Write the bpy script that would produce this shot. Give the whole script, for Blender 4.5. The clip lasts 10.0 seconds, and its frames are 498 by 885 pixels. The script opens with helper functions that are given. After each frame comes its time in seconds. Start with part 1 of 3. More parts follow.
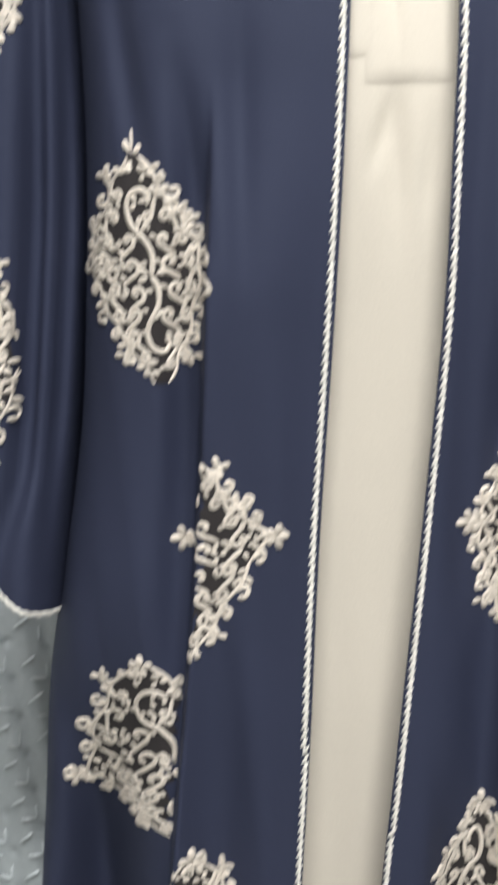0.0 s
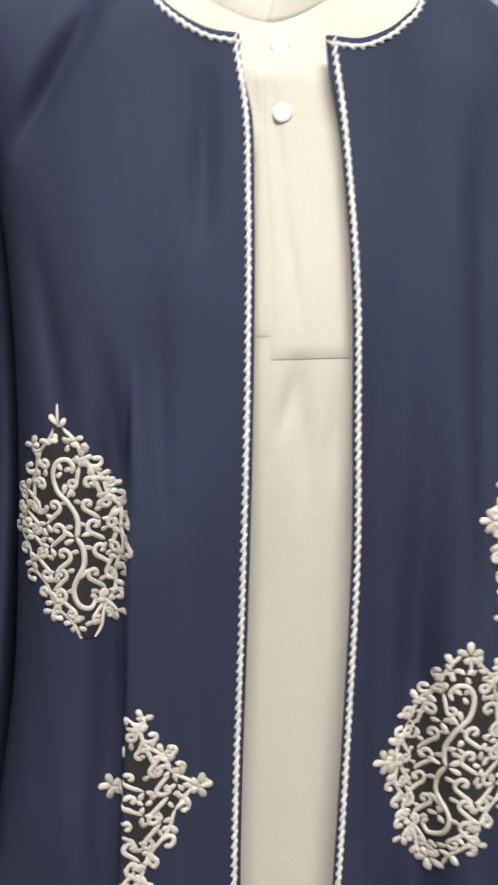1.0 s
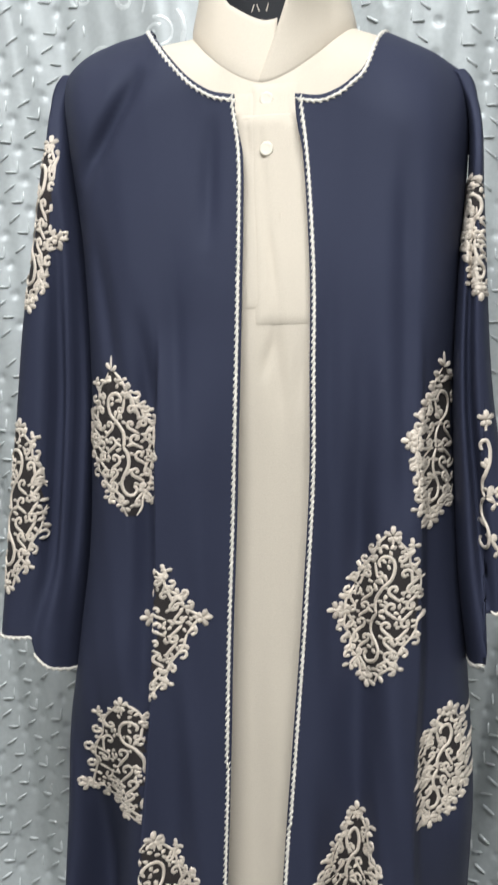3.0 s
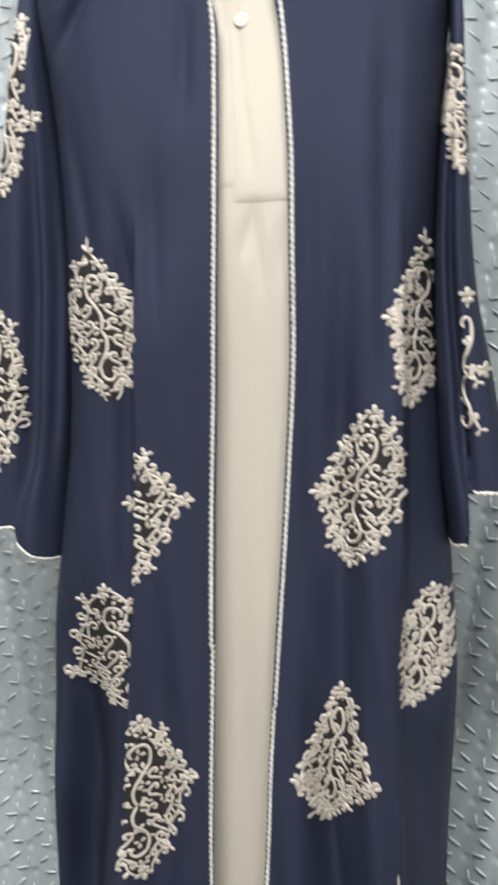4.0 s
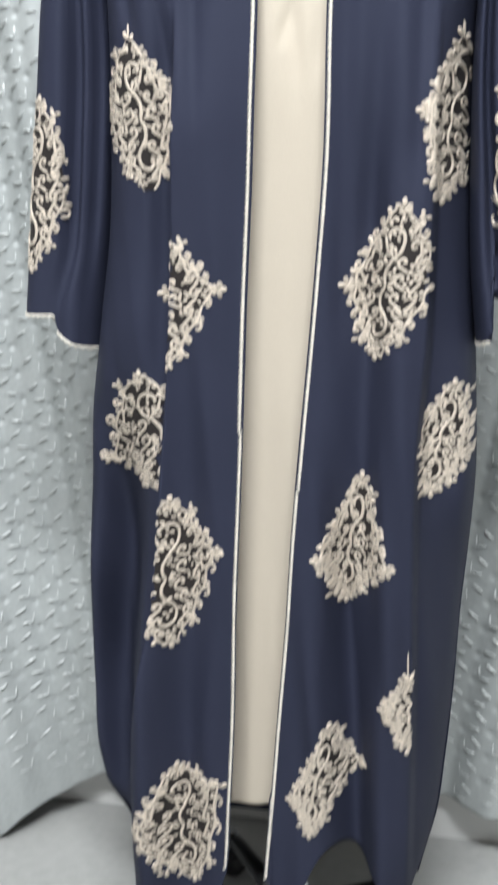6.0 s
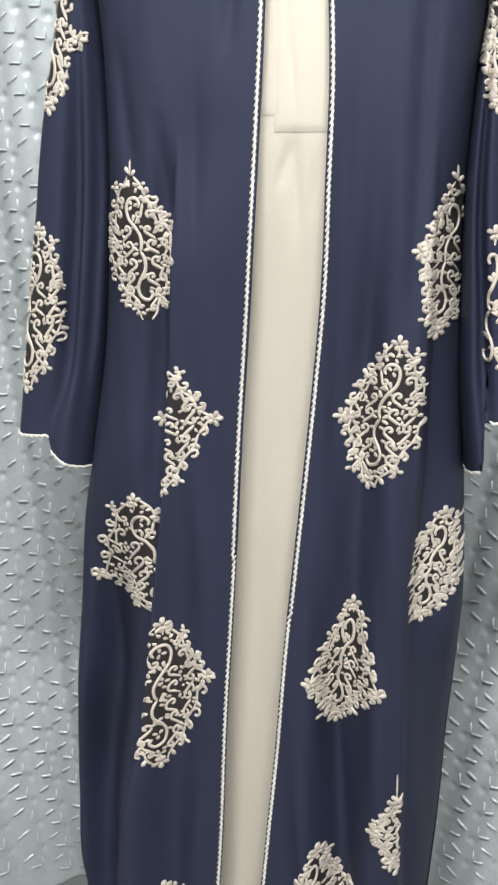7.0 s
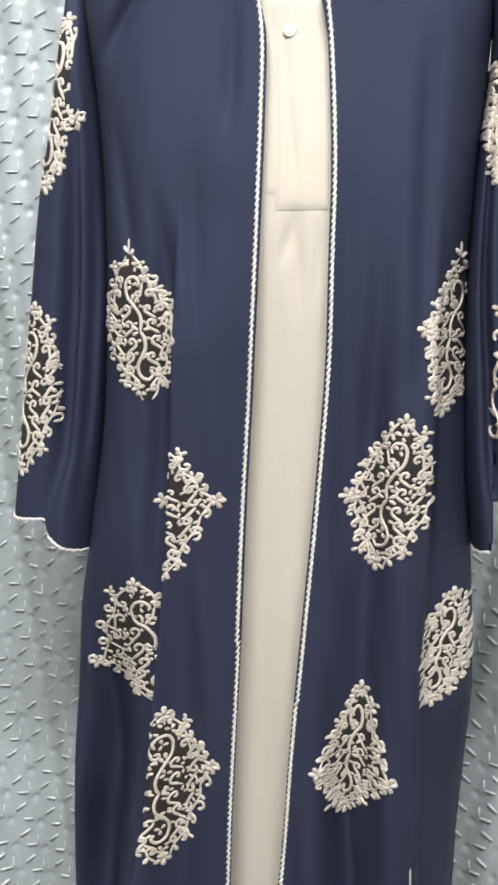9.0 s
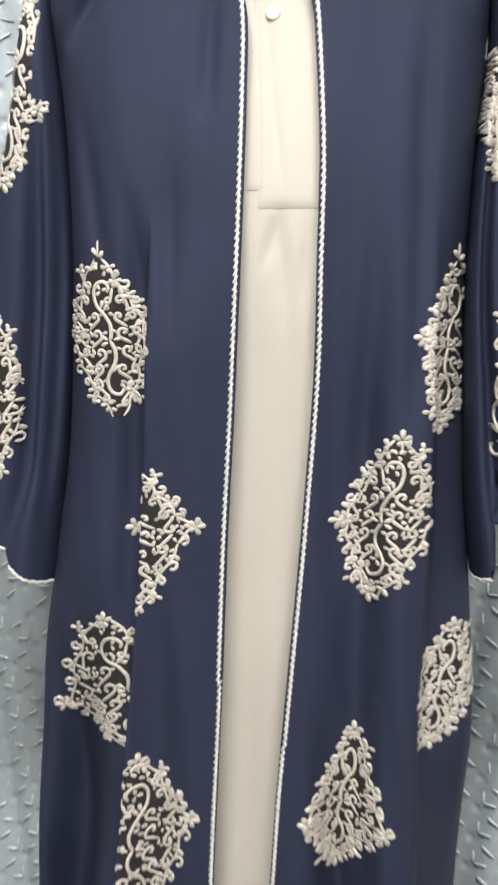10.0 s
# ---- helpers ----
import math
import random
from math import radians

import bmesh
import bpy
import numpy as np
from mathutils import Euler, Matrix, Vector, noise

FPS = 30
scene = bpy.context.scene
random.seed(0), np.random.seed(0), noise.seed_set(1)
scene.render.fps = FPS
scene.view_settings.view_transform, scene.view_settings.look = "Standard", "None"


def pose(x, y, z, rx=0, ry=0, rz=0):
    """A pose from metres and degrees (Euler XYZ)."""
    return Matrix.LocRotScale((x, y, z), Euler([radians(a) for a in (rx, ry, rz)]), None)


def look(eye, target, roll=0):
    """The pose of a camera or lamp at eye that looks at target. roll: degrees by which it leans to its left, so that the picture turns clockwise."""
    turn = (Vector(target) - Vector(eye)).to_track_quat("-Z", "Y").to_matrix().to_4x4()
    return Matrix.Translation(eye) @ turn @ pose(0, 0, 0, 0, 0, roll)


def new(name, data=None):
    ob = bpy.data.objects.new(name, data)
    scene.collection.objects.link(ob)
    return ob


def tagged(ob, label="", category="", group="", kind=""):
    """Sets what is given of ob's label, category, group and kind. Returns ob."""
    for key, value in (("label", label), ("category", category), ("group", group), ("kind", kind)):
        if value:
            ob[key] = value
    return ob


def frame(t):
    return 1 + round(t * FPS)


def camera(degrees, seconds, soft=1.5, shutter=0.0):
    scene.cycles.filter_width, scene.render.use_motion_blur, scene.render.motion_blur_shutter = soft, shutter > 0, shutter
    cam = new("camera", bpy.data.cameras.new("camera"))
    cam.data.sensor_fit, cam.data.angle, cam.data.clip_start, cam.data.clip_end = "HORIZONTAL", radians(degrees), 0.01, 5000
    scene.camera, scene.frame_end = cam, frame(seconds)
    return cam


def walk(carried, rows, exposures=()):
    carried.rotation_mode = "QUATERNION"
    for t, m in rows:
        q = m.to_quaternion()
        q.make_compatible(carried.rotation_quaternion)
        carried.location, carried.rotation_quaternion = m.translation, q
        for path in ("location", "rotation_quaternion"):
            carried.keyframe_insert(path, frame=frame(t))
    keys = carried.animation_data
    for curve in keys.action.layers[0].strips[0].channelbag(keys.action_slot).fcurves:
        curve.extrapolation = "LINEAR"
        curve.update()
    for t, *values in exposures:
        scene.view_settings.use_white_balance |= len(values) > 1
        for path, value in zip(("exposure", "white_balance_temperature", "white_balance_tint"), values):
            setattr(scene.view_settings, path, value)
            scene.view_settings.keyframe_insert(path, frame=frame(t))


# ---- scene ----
import collections
import itertools

cam = camera(24.7, 10.0, soft=2.5, shutter=0.5)
PATH = [
    (0, (-0.044, 0.25, 0.976), (-0.084, 2.221, 0.64), -0.6),
    (0.5, (-0.045, 0.252, 1.034), (0.008, 2.239, 0.814), -1.1),
    (1, (-0.016, 0.211, 1.041), (0.018, 2.209, 0.979), -1.7),
    (1.5, (0.073, 0.092, 1.045), (-0.166, 2.077, 0.976), -0.8),
    (2, (0.15, -0.067, 1.049), (-0.134, 1.911, 0.975), -1.0),
    (2.5, (0.168, -0.091, 1.048), (-0.116, 1.885, 0.922), -1.4),
    (2.7, (0.171, -0.092, 1.05), (-0.13, 1.88, 0.916), -1.5),
    (3.8, (0.166, -0.089, 1.0), (-0.163, 1.868, 0.758), -1.7),
    (4, (0.18, -0.087, 0.988), (-0.129, 1.873, 0.731), -2.3),
    (4.5, (0.205, -0.089, 0.968), (-0.046, 1.869, 0.647), -2.8),
    (5, (0.24, -0.084, 0.964), (-0.101, 1.842, 0.5545), -1.2),
    (5.5, (0.237, -0.134, 0.913), (-0.179, 1.763, 0.433), -1.7),
    (5.8, (0.188, -0.124, 0.931), (-0.187, 1.76, 0.375), -1.9),
    (6, (0.207, -0.136, 0.927), (-0.187, 1.763, 0.436), -0.9),
    (6.2, (0.182, -0.136, 0.952), (-0.161, 1.788, 0.526), -0.6),
    (7.3, (0.167, -0.137, 1.013), (-0.15, 1.793, 0.598), 0.2),
    (7.5, (0.173, -0.139, 1.002), (-0.145, 1.799, 0.624), -0.1),
    (8, (0.165, -0.123, 1.019), (-0.125, 1.823, 0.661), -0.5),
    (8.5, (0.161, -0.125, 1.014), (-0.176, 1.817, 0.679), -0.8),
    (9, (0.138, -0.111, 1.022), (-0.143, 1.845, 0.713), -0.3),
    (9.5, (0.144, -0.133, 1.031), (-0.106, 1.826, 0.716), 0.1),
    (10, (0.106, -0.023, 1.007), (-0.104, 1.947, 0.734), -0.4),
]
EXPOSURES = [(0.0, 0.14), (0.5, 0.10), (1.5, -0.12), (2.5, -0.12), (4.0, 0.02), (5.8, 0.24), (7.5, 0.13), (10.0, 0.14)]
walk(cam, [(t, look(eye, target, roll)) for t, eye, target, roll in PATH], EXPOSURES)

# ---------------------------------------------------------------- world and light
world = bpy.data.worlds.new("room_air")
scene.world = world
world.use_nodes = True
world.node_tree.nodes["Background"].inputs[0].default_value = (0.80, 0.90, 1.0, 1)
world.node_tree.nodes["Background"].inputs[1].default_value = 0.006


def area_lamp(name, eye, target, sx, sy, watts, colour):
    data = bpy.data.lights.new(name, "AREA")
    data.shape, data.size, data.size_y, data.energy, data.color = "RECTANGLE", sx, sy, watts, colour
    ob = new(name, data)
    ob.matrix_world = look(eye, target)
    return ob


area_lamp("ceiling_lamp", (0.18, -0.50, 2.62), (0.20, -0.18, 0.0), 1.3, 0.35, 100, (0.93, 0.965, 1.0))
area_lamp("ceiling_lamp", (-0.55, 0.55, 2.62), (-0.5, 0.56, 0.0), 0.3, 1.2, 2.5, (0.95, 0.98, 1.0))


# ---------------------------------------------------------------- materials
def material(name, colour, rough=0.8, metal=0.0, grain=400.0, grain_bump=0.15, stain=0.12, stain_scale=6.0, sheen=0.0,
             spec=0.5, tint=(1, 1, 1), second=None, random_value=0.0):
    """A surface with a fine grain, large uneven tones and relief."""
    m = bpy.data.materials.new(name)
    m.use_nodes = True
    nt = m.node_tree
    bsdf = nt.nodes["Principled BSDF"]
    bsdf.inputs["Roughness"].default_value = rough
    bsdf.inputs["Metallic"].default_value = metal
    bsdf.inputs["Specular IOR Level"].default_value = spec
    bsdf.inputs["Specular Tint"].default_value = (*tint, 1)
    bsdf.inputs["Sheen Weight"].default_value = sheen
    bsdf.inputs["Sheen Roughness"].default_value = 0.4
    coord = nt.nodes.new("ShaderNodeTexCoord")
    big = nt.nodes.new("ShaderNodeTexNoise")
    big.inputs["Scale"].default_value, big.inputs["Detail"].default_value = stain_scale, 5
    fine = nt.nodes.new("ShaderNodeTexNoise")
    fine.inputs["Scale"].default_value, fine.inputs["Detail"].default_value = grain, 3
    nt.links.new(coord.outputs["Object"], big.inputs["Vector"])
    nt.links.new(coord.outputs["Object"], fine.inputs["Vector"])
    ramp = nt.nodes.new("ShaderNodeMix")
    ramp.data_type = "RGBA"
    other = second or tuple(c * (1 - stain * 2) for c in colour)
    ramp.inputs[6].default_value, ramp.inputs[7].default_value = (*colour, 1), (*other, 1)
    mul = nt.nodes.new("ShaderNodeMath")
    mul.operation = "MULTIPLY"
    nt.links.new(big.outputs["Fac"], mul.inputs[0])
    nt.links.new(fine.outputs["Fac"], mul.inputs[1])
    mul2 = nt.nodes.new("ShaderNodeMath")
    mul2.operation, mul2.inputs[1].default_value, mul2.use_clamp = "MULTIPLY", 2.0, True
    nt.links.new(mul.outputs[0], mul2.inputs[0])
    nt.links.new(mul2.outputs[0], ramp.inputs[0])
    last = ramp.outputs[2]
    if random_value:
        info = nt.nodes.new("ShaderNodeNewGeometry")
        scale = nt.nodes.new("ShaderNodeMapRange")
        scale.inputs["To Min"].default_value, scale.inputs["To Max"].default_value = 1 - random_value, 1 + random_value
        nt.links.new(info.outputs["Random Per Island"], scale.inputs["Value"])
        hsv = nt.nodes.new("ShaderNodeHueSaturation")
        nt.links.new(scale.outputs[0], hsv.inputs["Value"])
        nt.links.new(last, hsv.inputs["Color"])
        last = hsv.outputs[0]
    nt.links.new(last, bsdf.inputs["Base Color"])
    bump = nt.nodes.new("ShaderNodeBump")
    bump.inputs["Strength"].default_value, bump.inputs["Distance"].default_value = grain_bump, 0.0006
    height = fine.outputs["Fac"]
    nt.links.new(height, bump.inputs["Height"])
    nt.links.new(bump.outputs[0], bsdf.inputs["Normal"])
    return m


NAVY = material("navy_crepe", (0.0275, 0.0310, 0.0570), 0.74, grain=1100, stain=0.1, stain_scale=9, spec=0.28, tint=(0.85, 0.92, 1.0), grain_bump=0.35)
BEIGE = material("beige_cotton", (0.63, 0.557, 0.455), 0.85, grain=700, stain=0.05, stain_scale=10, sheen=0.05, grain_bump=0.35)
CREAM = material("cream_thread", (0.78, 0.68, 0.565), 0.45, grain=1600, stain=0.22, stain_scale=45, sheen=0.1, grain_bump=0.8, random_value=0.24)
BRAID = material("cream_braid", (0.82, 0.77, 0.68), 0.6, grain=1800, stain=0.12, stain_scale=80, grain_bump=0.5, random_value=0.14)
BROWN = material("dark_brown_net", (0.026, 0.020, 0.019), 0.9, grain=1400, stain=0.2, stain_scale=120, grain_bump=0.6)
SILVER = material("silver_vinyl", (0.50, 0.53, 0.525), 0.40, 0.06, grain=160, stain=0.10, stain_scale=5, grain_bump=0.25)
# same vinyl as SILVER, but paler: glints on the relief are put into its colour
EMBOSS = material("silver_relief_glint", (0.70, 0.73, 0.72), 0.28, 0.10, grain=300, stain=0.08, stain_scale=12, grain_bump=0.2, random_value=0.06)
FLOOR = material("grey_floor", (0.47, 0.475, 0.46), 0.42, grain=60, stain=0.12, stain_scale=3.5, grain_bump=0.2)
# invented dark tone for the out-of-view surfaces, to limit fill light
DULL = material("greige_bounce_cut", (0.24, 0.23, 0.22), 0.8, grain=200, stain=0.06, stain_scale=3, grain_bump=0.2)
PAINT = material("white_paint", (0.80, 0.80, 0.78), 0.7, grain=200, stain=0.04, stain_scale=3, grain_bump=0.2)
BLACK = material("black_jersey", (0.012, 0.013, 0.016), 0.8, grain=900, stain=0.2)
CHROME = material("chrome", (0.82, 0.83, 0.85), 0.12, 1.0, grain=80, stain=0.03, grain_bump=0.03)
ENAMEL = material("black_enamel", (0.018, 0.018, 0.020), 0.45, grain=300, stain=0.25, stain_scale=30)
BUTTON = material("cream_plastic", (0.78, 0.72, 0.60), 0.45, grain=100, stain=0.05, grain_bump=0.05)
LAMP = bpy.data.materials.new("lamp_glow")
LAMP.use_nodes = True
LAMP.node_tree.nodes["Principled BSDF"].inputs["Emission Color"].default_value = (1, 0.98, 0.95, 1)
LAMP.node_tree.nodes["Principled BSDF"].inputs["Emission Strength"].default_value = 4.0


# ---------------------------------------------------------------- small tools
def mesh_of(name, verts, faces, mat, smooth=True):
    me = bpy.data.meshes.new(name)
    me.from_pydata([tuple(v) for v in verts], [], faces)
    me.materials.append(mat)
    if smooth:
        me.polygons.foreach_set("use_smooth", [True] * len(me.polygons))
    me.update()
    return me


def put(name, verts, faces, mat, parent=None, label="", smooth=True):
    ob = new(name, mesh_of(name, verts, faces, mat, smooth))
    if parent:
        ob.parent = parent
    return tagged(ob, label)


def part(name, bm, mat, parent=None, label="", smooth=True):
    me = bpy.data.meshes.new(name)
    bmesh.ops.recalc_face_normals(bm, faces=bm.faces)
    bm.to_mesh(me)
    bm.free()
    me.materials.append(mat)
    if smooth:
        me.polygons.foreach_set("use_smooth", [True] * len(me.polygons))
    ob = new(name, me)
    if parent:
        ob.parent = parent
    return tagged(ob, label)


def box(x0, x1, y0, y1, z0, z1, bevel=0.0):
    bm = bmesh.new()
    bmesh.ops.create_cube(bm, size=1, matrix=Matrix.Translation(((x0 + x1) / 2, (y0 + y1) / 2, (z0 + z1) / 2)) @ Matrix.Diagonal((x1 - x0, y1 - y0, z1 - z0, 1)))
    if bevel:
        bmesh.ops.bevel(bm, geom=bm.edges[:], offset=bevel, segments=2, affect="EDGES")
    return bm


def empty(name, label, category, group="", kind="", at=(0, 0, 0)):
    ob = new(name)
    ob.location = at
    return tagged(ob, label, category, group, kind)


def curve(*pairs):
    """A smooth function through (argument, value) pairs."""
    pairs = sorted(pairs)
    a = np.array([p[0] for p in pairs], float)
    b = np.array([p[1] for p in pairs], float)
    slope = (np.gradient(b, a) if len(a) > 2 else np.full(len(a), (b[-1] - b[0]) / (a[-1] - a[0]))).tolist()
    a, b = a.tolist(), b.tolist()

    def value(t):
        t = min(max(t, a[0]), a[-1])
        i = 0
        while i < len(a) - 2 and t > a[i + 1]:
            i += 1
        w = a[i + 1] - a[i]
        u = (t - a[i]) / w
        return (2 * u**3 - 3 * u**2 + 1) * b[i] + (u**3 - 2 * u**2 + u) * w * slope[i] + (3 * u**2 - 2 * u**3) * b[i + 1] + (u**3 - u**2) * w * slope[i + 1]
    return value


def step(a, b, t):
    u = min(max((t - a) / (b - a), 0.0), 1.0)
    return u * u * (3 - 2 * u)


def bell(t, middle, width):
    return math.exp(-(((t - middle) / width) ** 2))


def grid(fn, us, vs):
    """Points fn(u, v) as a sheet of quads."""
    verts = [fn(u, v) for v in vs for u in us]
    n = len(us)
    faces = [(j * n + i, j * n + i + 1, (j + 1) * n + i + 1, (j + 1) * n + i) for j in range(len(vs) - 1) for i in range(n - 1)]
    return verts, faces


def steps(a, b, n):
    return [a + (b - a) * i / n for i in range(n + 1)]


def thick(ob, metres, offset=-1.0):
    mod = ob.modifiers.new("thickness", "SOLIDIFY")
    mod.thickness, mod.offset = metres, offset
    return ob


# ---------------------------------------------------------------- the room
FLOOR_Y0, WALL_Y = -2.4, 1.290
tagged(put("floor", *[list(v) for v in grid(lambda u, v: (u, v, 0.0), steps(-2.2, 2.2, 20), steps(FLOOR_Y0, WALL_Y + 0.02, 20))], FLOOR), "smooth light grey concrete floor with faint patches", "floor", kind="structure")
tagged(part("wall_north", box(-2.2, 2.2, WALL_Y, WALL_Y + 0.12, 0, 2.7), PAINT, smooth=False), "white painted wall behind the silver sheet", "wall", kind="structure")
# unseen walls and ceiling close the room; their dark tone cuts bounced light
tagged(part("wall_south", box(-2.2, 2.2, FLOOR_Y0 - 0.12, FLOOR_Y0, 0, 2.7), DULL, smooth=False), "unseen plain wall, toned dark greige to cut bounced light", "wall", kind="structure")
tagged(part("wall_west", box(-2.32, -2.2, FLOOR_Y0 - 0.12, WALL_Y + 0.12, 0, 2.7), DULL, smooth=False), "unseen plain wall, toned dark greige to cut bounced light", "wall", kind="structure")
tagged(part("wall_east", box(2.2, 2.32, FLOOR_Y0 - 0.12, WALL_Y + 0.12, 0, 2.7), DULL, smooth=False), "unseen plain wall, toned dark greige to cut bounced light", "wall", kind="structure")
tagged(part("ceiling", box(-2.32, 2.32, FLOOR_Y0 - 0.12, WALL_Y + 0.12, 2.7, 2.8), DULL, smooth=False), "unseen plain ceiling, toned dark greige to cut bounced light", "ceiling", kind="structure")
for cx, cy, sx, sy in ((0.18, -0.50, 1.3, 0.35), (-0.55, 0.55, 0.3, 1.2)):
    light = empty("ceiling_light", "white flat ceiling light with a glowing diffuser", "lamp", "ceiling lights", at=(cx, cy, 2.7))
    part("housing", box(-sx / 2 - 0.02, sx / 2 + 0.02, -sy / 2 - 0.02, sy / 2 + 0.02, -0.05, 0.0, 0.006), PAINT, light, smooth=False)
    part("diffuser", box(-sx / 2, sx / 2, -sy / 2, sy / 2, -0.06, -0.051), LAMP, light, "glowing white diffuser", smooth=False)

# ---------------------------------------------------------------- the silver sheet on the wall
SHEET_FOOT = curve((-0.80, 0.004), (-0.52, 0.004), (-0.43, 0.006), (-0.397, 0.030), (-0.349, 0.048), (-0.297, 0.072), (-0.15, 0.085), (0.05, 0.085), (0.18, 0.083), (0.25, 0.075),
                   (0.276, 0.085), (0.284, 0.14), (0.292, 0.196), (0.305, 0.269), (0.320, 0.327), (0.36, 0.44), (0.45, 0.60), (0.60, 0.72), (0.80, 0.8))


def sheet_y(x, z):
    """The sheet hangs in soft upright billows and comes forward at its foot."""
    lean = x + 0.10 * (z - 0.8) * (1 if x < 0 else -1) * min(abs(x) / 0.2, 1)
    y = 1.242 + 0.017 * math.sin(2 * math.pi * lean / 0.21 + 0.9) + 0.0028 * math.sin(2 * math.pi * lean / 0.087 + 2.0 + 1.5 * z)
    y += 0.004 * math.sin(9 * z + 11 * x)
    # faint upright ribs between the columns of the relief
    y += 0.0016 * math.sin(2 * math.pi * (x - (1 if x > 0 else -1) * 0.15 * (z - 0.8)) / 0.0355)
    y -= 0.065 * step(-0.30, -0.47, x) * step(0.5, 0.0, z)
    return y


sheet = empty("wall_hanging", "silver grey embossed vinyl sheet hung over the white wall in soft billows", "wall covering", kind="structure", at=(0, 0, 0))


# relief pattern: columns of round dents with short raised strokes between them
def sheet_frame(x, z):
    p = Vector((x, sheet_y(x, z), z))
    tx = (Vector((x + 0.002, sheet_y(x + 0.002, z), z)) - p).normalized()
    tz = (Vector((x, sheet_y(x, z + 0.002), z + 0.002)) - p).normalized()
    return p, tx, tz, tx.cross(tz)


def add_stroke(verts, faces, x0, z0, x1, z1, w, h, end=0.2):
    base = len(verts)
    d = Vector((x1 - x0, 0, z1 - z0)).normalized()
    for f, ww, hh in ((0.0, end, end), (0.15, 1, 1), (0.5, 1, 1), (0.85, 1, 1), (1.0, end, end)):
        x, z = x0 + (x1 - x0) * f, z0 + (z1 - z0) * f
        p, tx, tz, n = sheet_frame(x, z)
        along = tx * d.x + tz * d.z
        side = n.cross(along)
        verts += [p - side * w * ww - n * 0.0006, p + n * h * hh, p + side * w * ww - n * 0.0006]
    for k in range(4):
        for i in range(2):
            a = base + k * 3 + i
            faces.append((a, a + 1, a + 4, a + 3))


rng = random.Random(4)
dents, strokes = collections.defaultdict(list), ([], [])
PITCH_X, PITCH_Z = 0.0355, 0.0360
for col in range(-22, 23):
    for row in range(0, 49):
        hand = -1 if col < 0 else 1
        z = 0.02 + row * PITCH_Z + 0.0075 * col * hand
        x = (col + 0.25) * PITCH_X + hand * 0.15 * (z - 0.8) * min(abs(col) / 4, 1)
        if abs(x) > 0.76 or z < SHEET_FOOT(x) + 0.035 or z > 1.74:
            continue
        if z > 1.31 and -0.26 < x < 0.10 or z < 1.2 and -0.10 < x < 0.08:
            continue
        fade = 1 - 0.5 * step(0.30, 0.12, z)
        j = [rng.uniform(-0.0010, 0.0010) for _ in range(6)]
        dents[(round(x / 0.02), round(z / 0.02))].append((x, z, 0.0052 * fade))
        if rng.random() < 0.96:
            add_stroke(*strokes, x - hand * 0.0122 + j[0], z - 0.0228, x - hand * 0.0252, z - 0.0130 + j[1], 0.0016, 0.0042 * fade)
        if rng.random() < 0.93:
            add_stroke(*strokes, x - hand * 0.0205 + j[2], z - 0.0345, x - hand * 0.0340, z - 0.0352 + j[3], 0.0015, 0.0038 * fade)
        if rng.random() < 0.85:
            add_stroke(*strokes, x - hand * 0.0341, z - 0.0215, x - hand * 0.0342 + j[4], z - 0.0348, 0.0012, 0.0030 * fade)


def sheet_point(u, v):
    z = 1.95 + (SHEET_FOOT(u) - 1.95) * v
    y = sheet_y(u, z)
    for a in (-1, 0, 1):
        for b in (-1, 0, 1):
            for dx, dz, deep in dents.get((round(u / 0.02) + a, round(z / 0.02) + b), ()):
                y += deep * bell(math.hypot(u - dx, z - dz), 0, 0.0038)
    return (u, y, z)


across = steps(-0.80, -0.52, 14) + steps(-0.517, -0.123, 130) + steps(-0.12, 0.12, 24) + steps(0.123, 0.517, 130) + steps(0.52, 0.80, 14)
down = steps(0, 0.18, 12) + steps(0.1818, 1, 470)
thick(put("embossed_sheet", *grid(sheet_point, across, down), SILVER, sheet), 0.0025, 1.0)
# strokes in the paler tone that stands in for their glints
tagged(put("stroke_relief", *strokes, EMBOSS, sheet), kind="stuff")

# large leafy scrolls pressed into the sheet near the neck
scrolls = ([], [])
for cx, cz, r, turn in ((-0.215, 1.395, 0.030, 1), (-0.135, 1.415, 0.034, -1), (-0.175, 1.46, 0.026, 1), (-0.09, 1.475, 0.030, 1), (-0.235, 1.475, 0.024, -1), (-0.02, 1.47, 0.030, -1), (0.055, 1.46, 0.026, 1), (-0.15, 1.53, 0.03, 1), (-0.05, 1.54, 0.03, -1)):
    for ring, r0 in ((0, r), (1, r * 0.62)):
        last = None
        for i in range(15):
            a = turn * i * 0.42 + cx * 40 + ring
            rr = r0 * (1 - 0.05 * i)
            here = (cx + rr * math.cos(a), cz + rr * math.sin(a))
            if last:
                add_stroke(*scrolls, *last, *here, 0.0034, 0.0008, 0.95)
            last = here
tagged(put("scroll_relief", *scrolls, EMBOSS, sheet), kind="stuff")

# ---------------------------------------------------------------- shape of the clothes
XL = curve((1.36, -0.190), (1.33, -0.192), (1.25, -0.182), (1.15, -0.170), (1.05, -0.166), (0.94, -0.170), (0.86, -0.176), (0.77, -0.190), (0.70, -0.203), (0.576, -0.214), (0.441, -0.223), (0.334, -0.228), (0.223, -0.229), (0.178, -0.222), (0.14, -0.198), (0.12, -0.192), (0.02, -0.186))
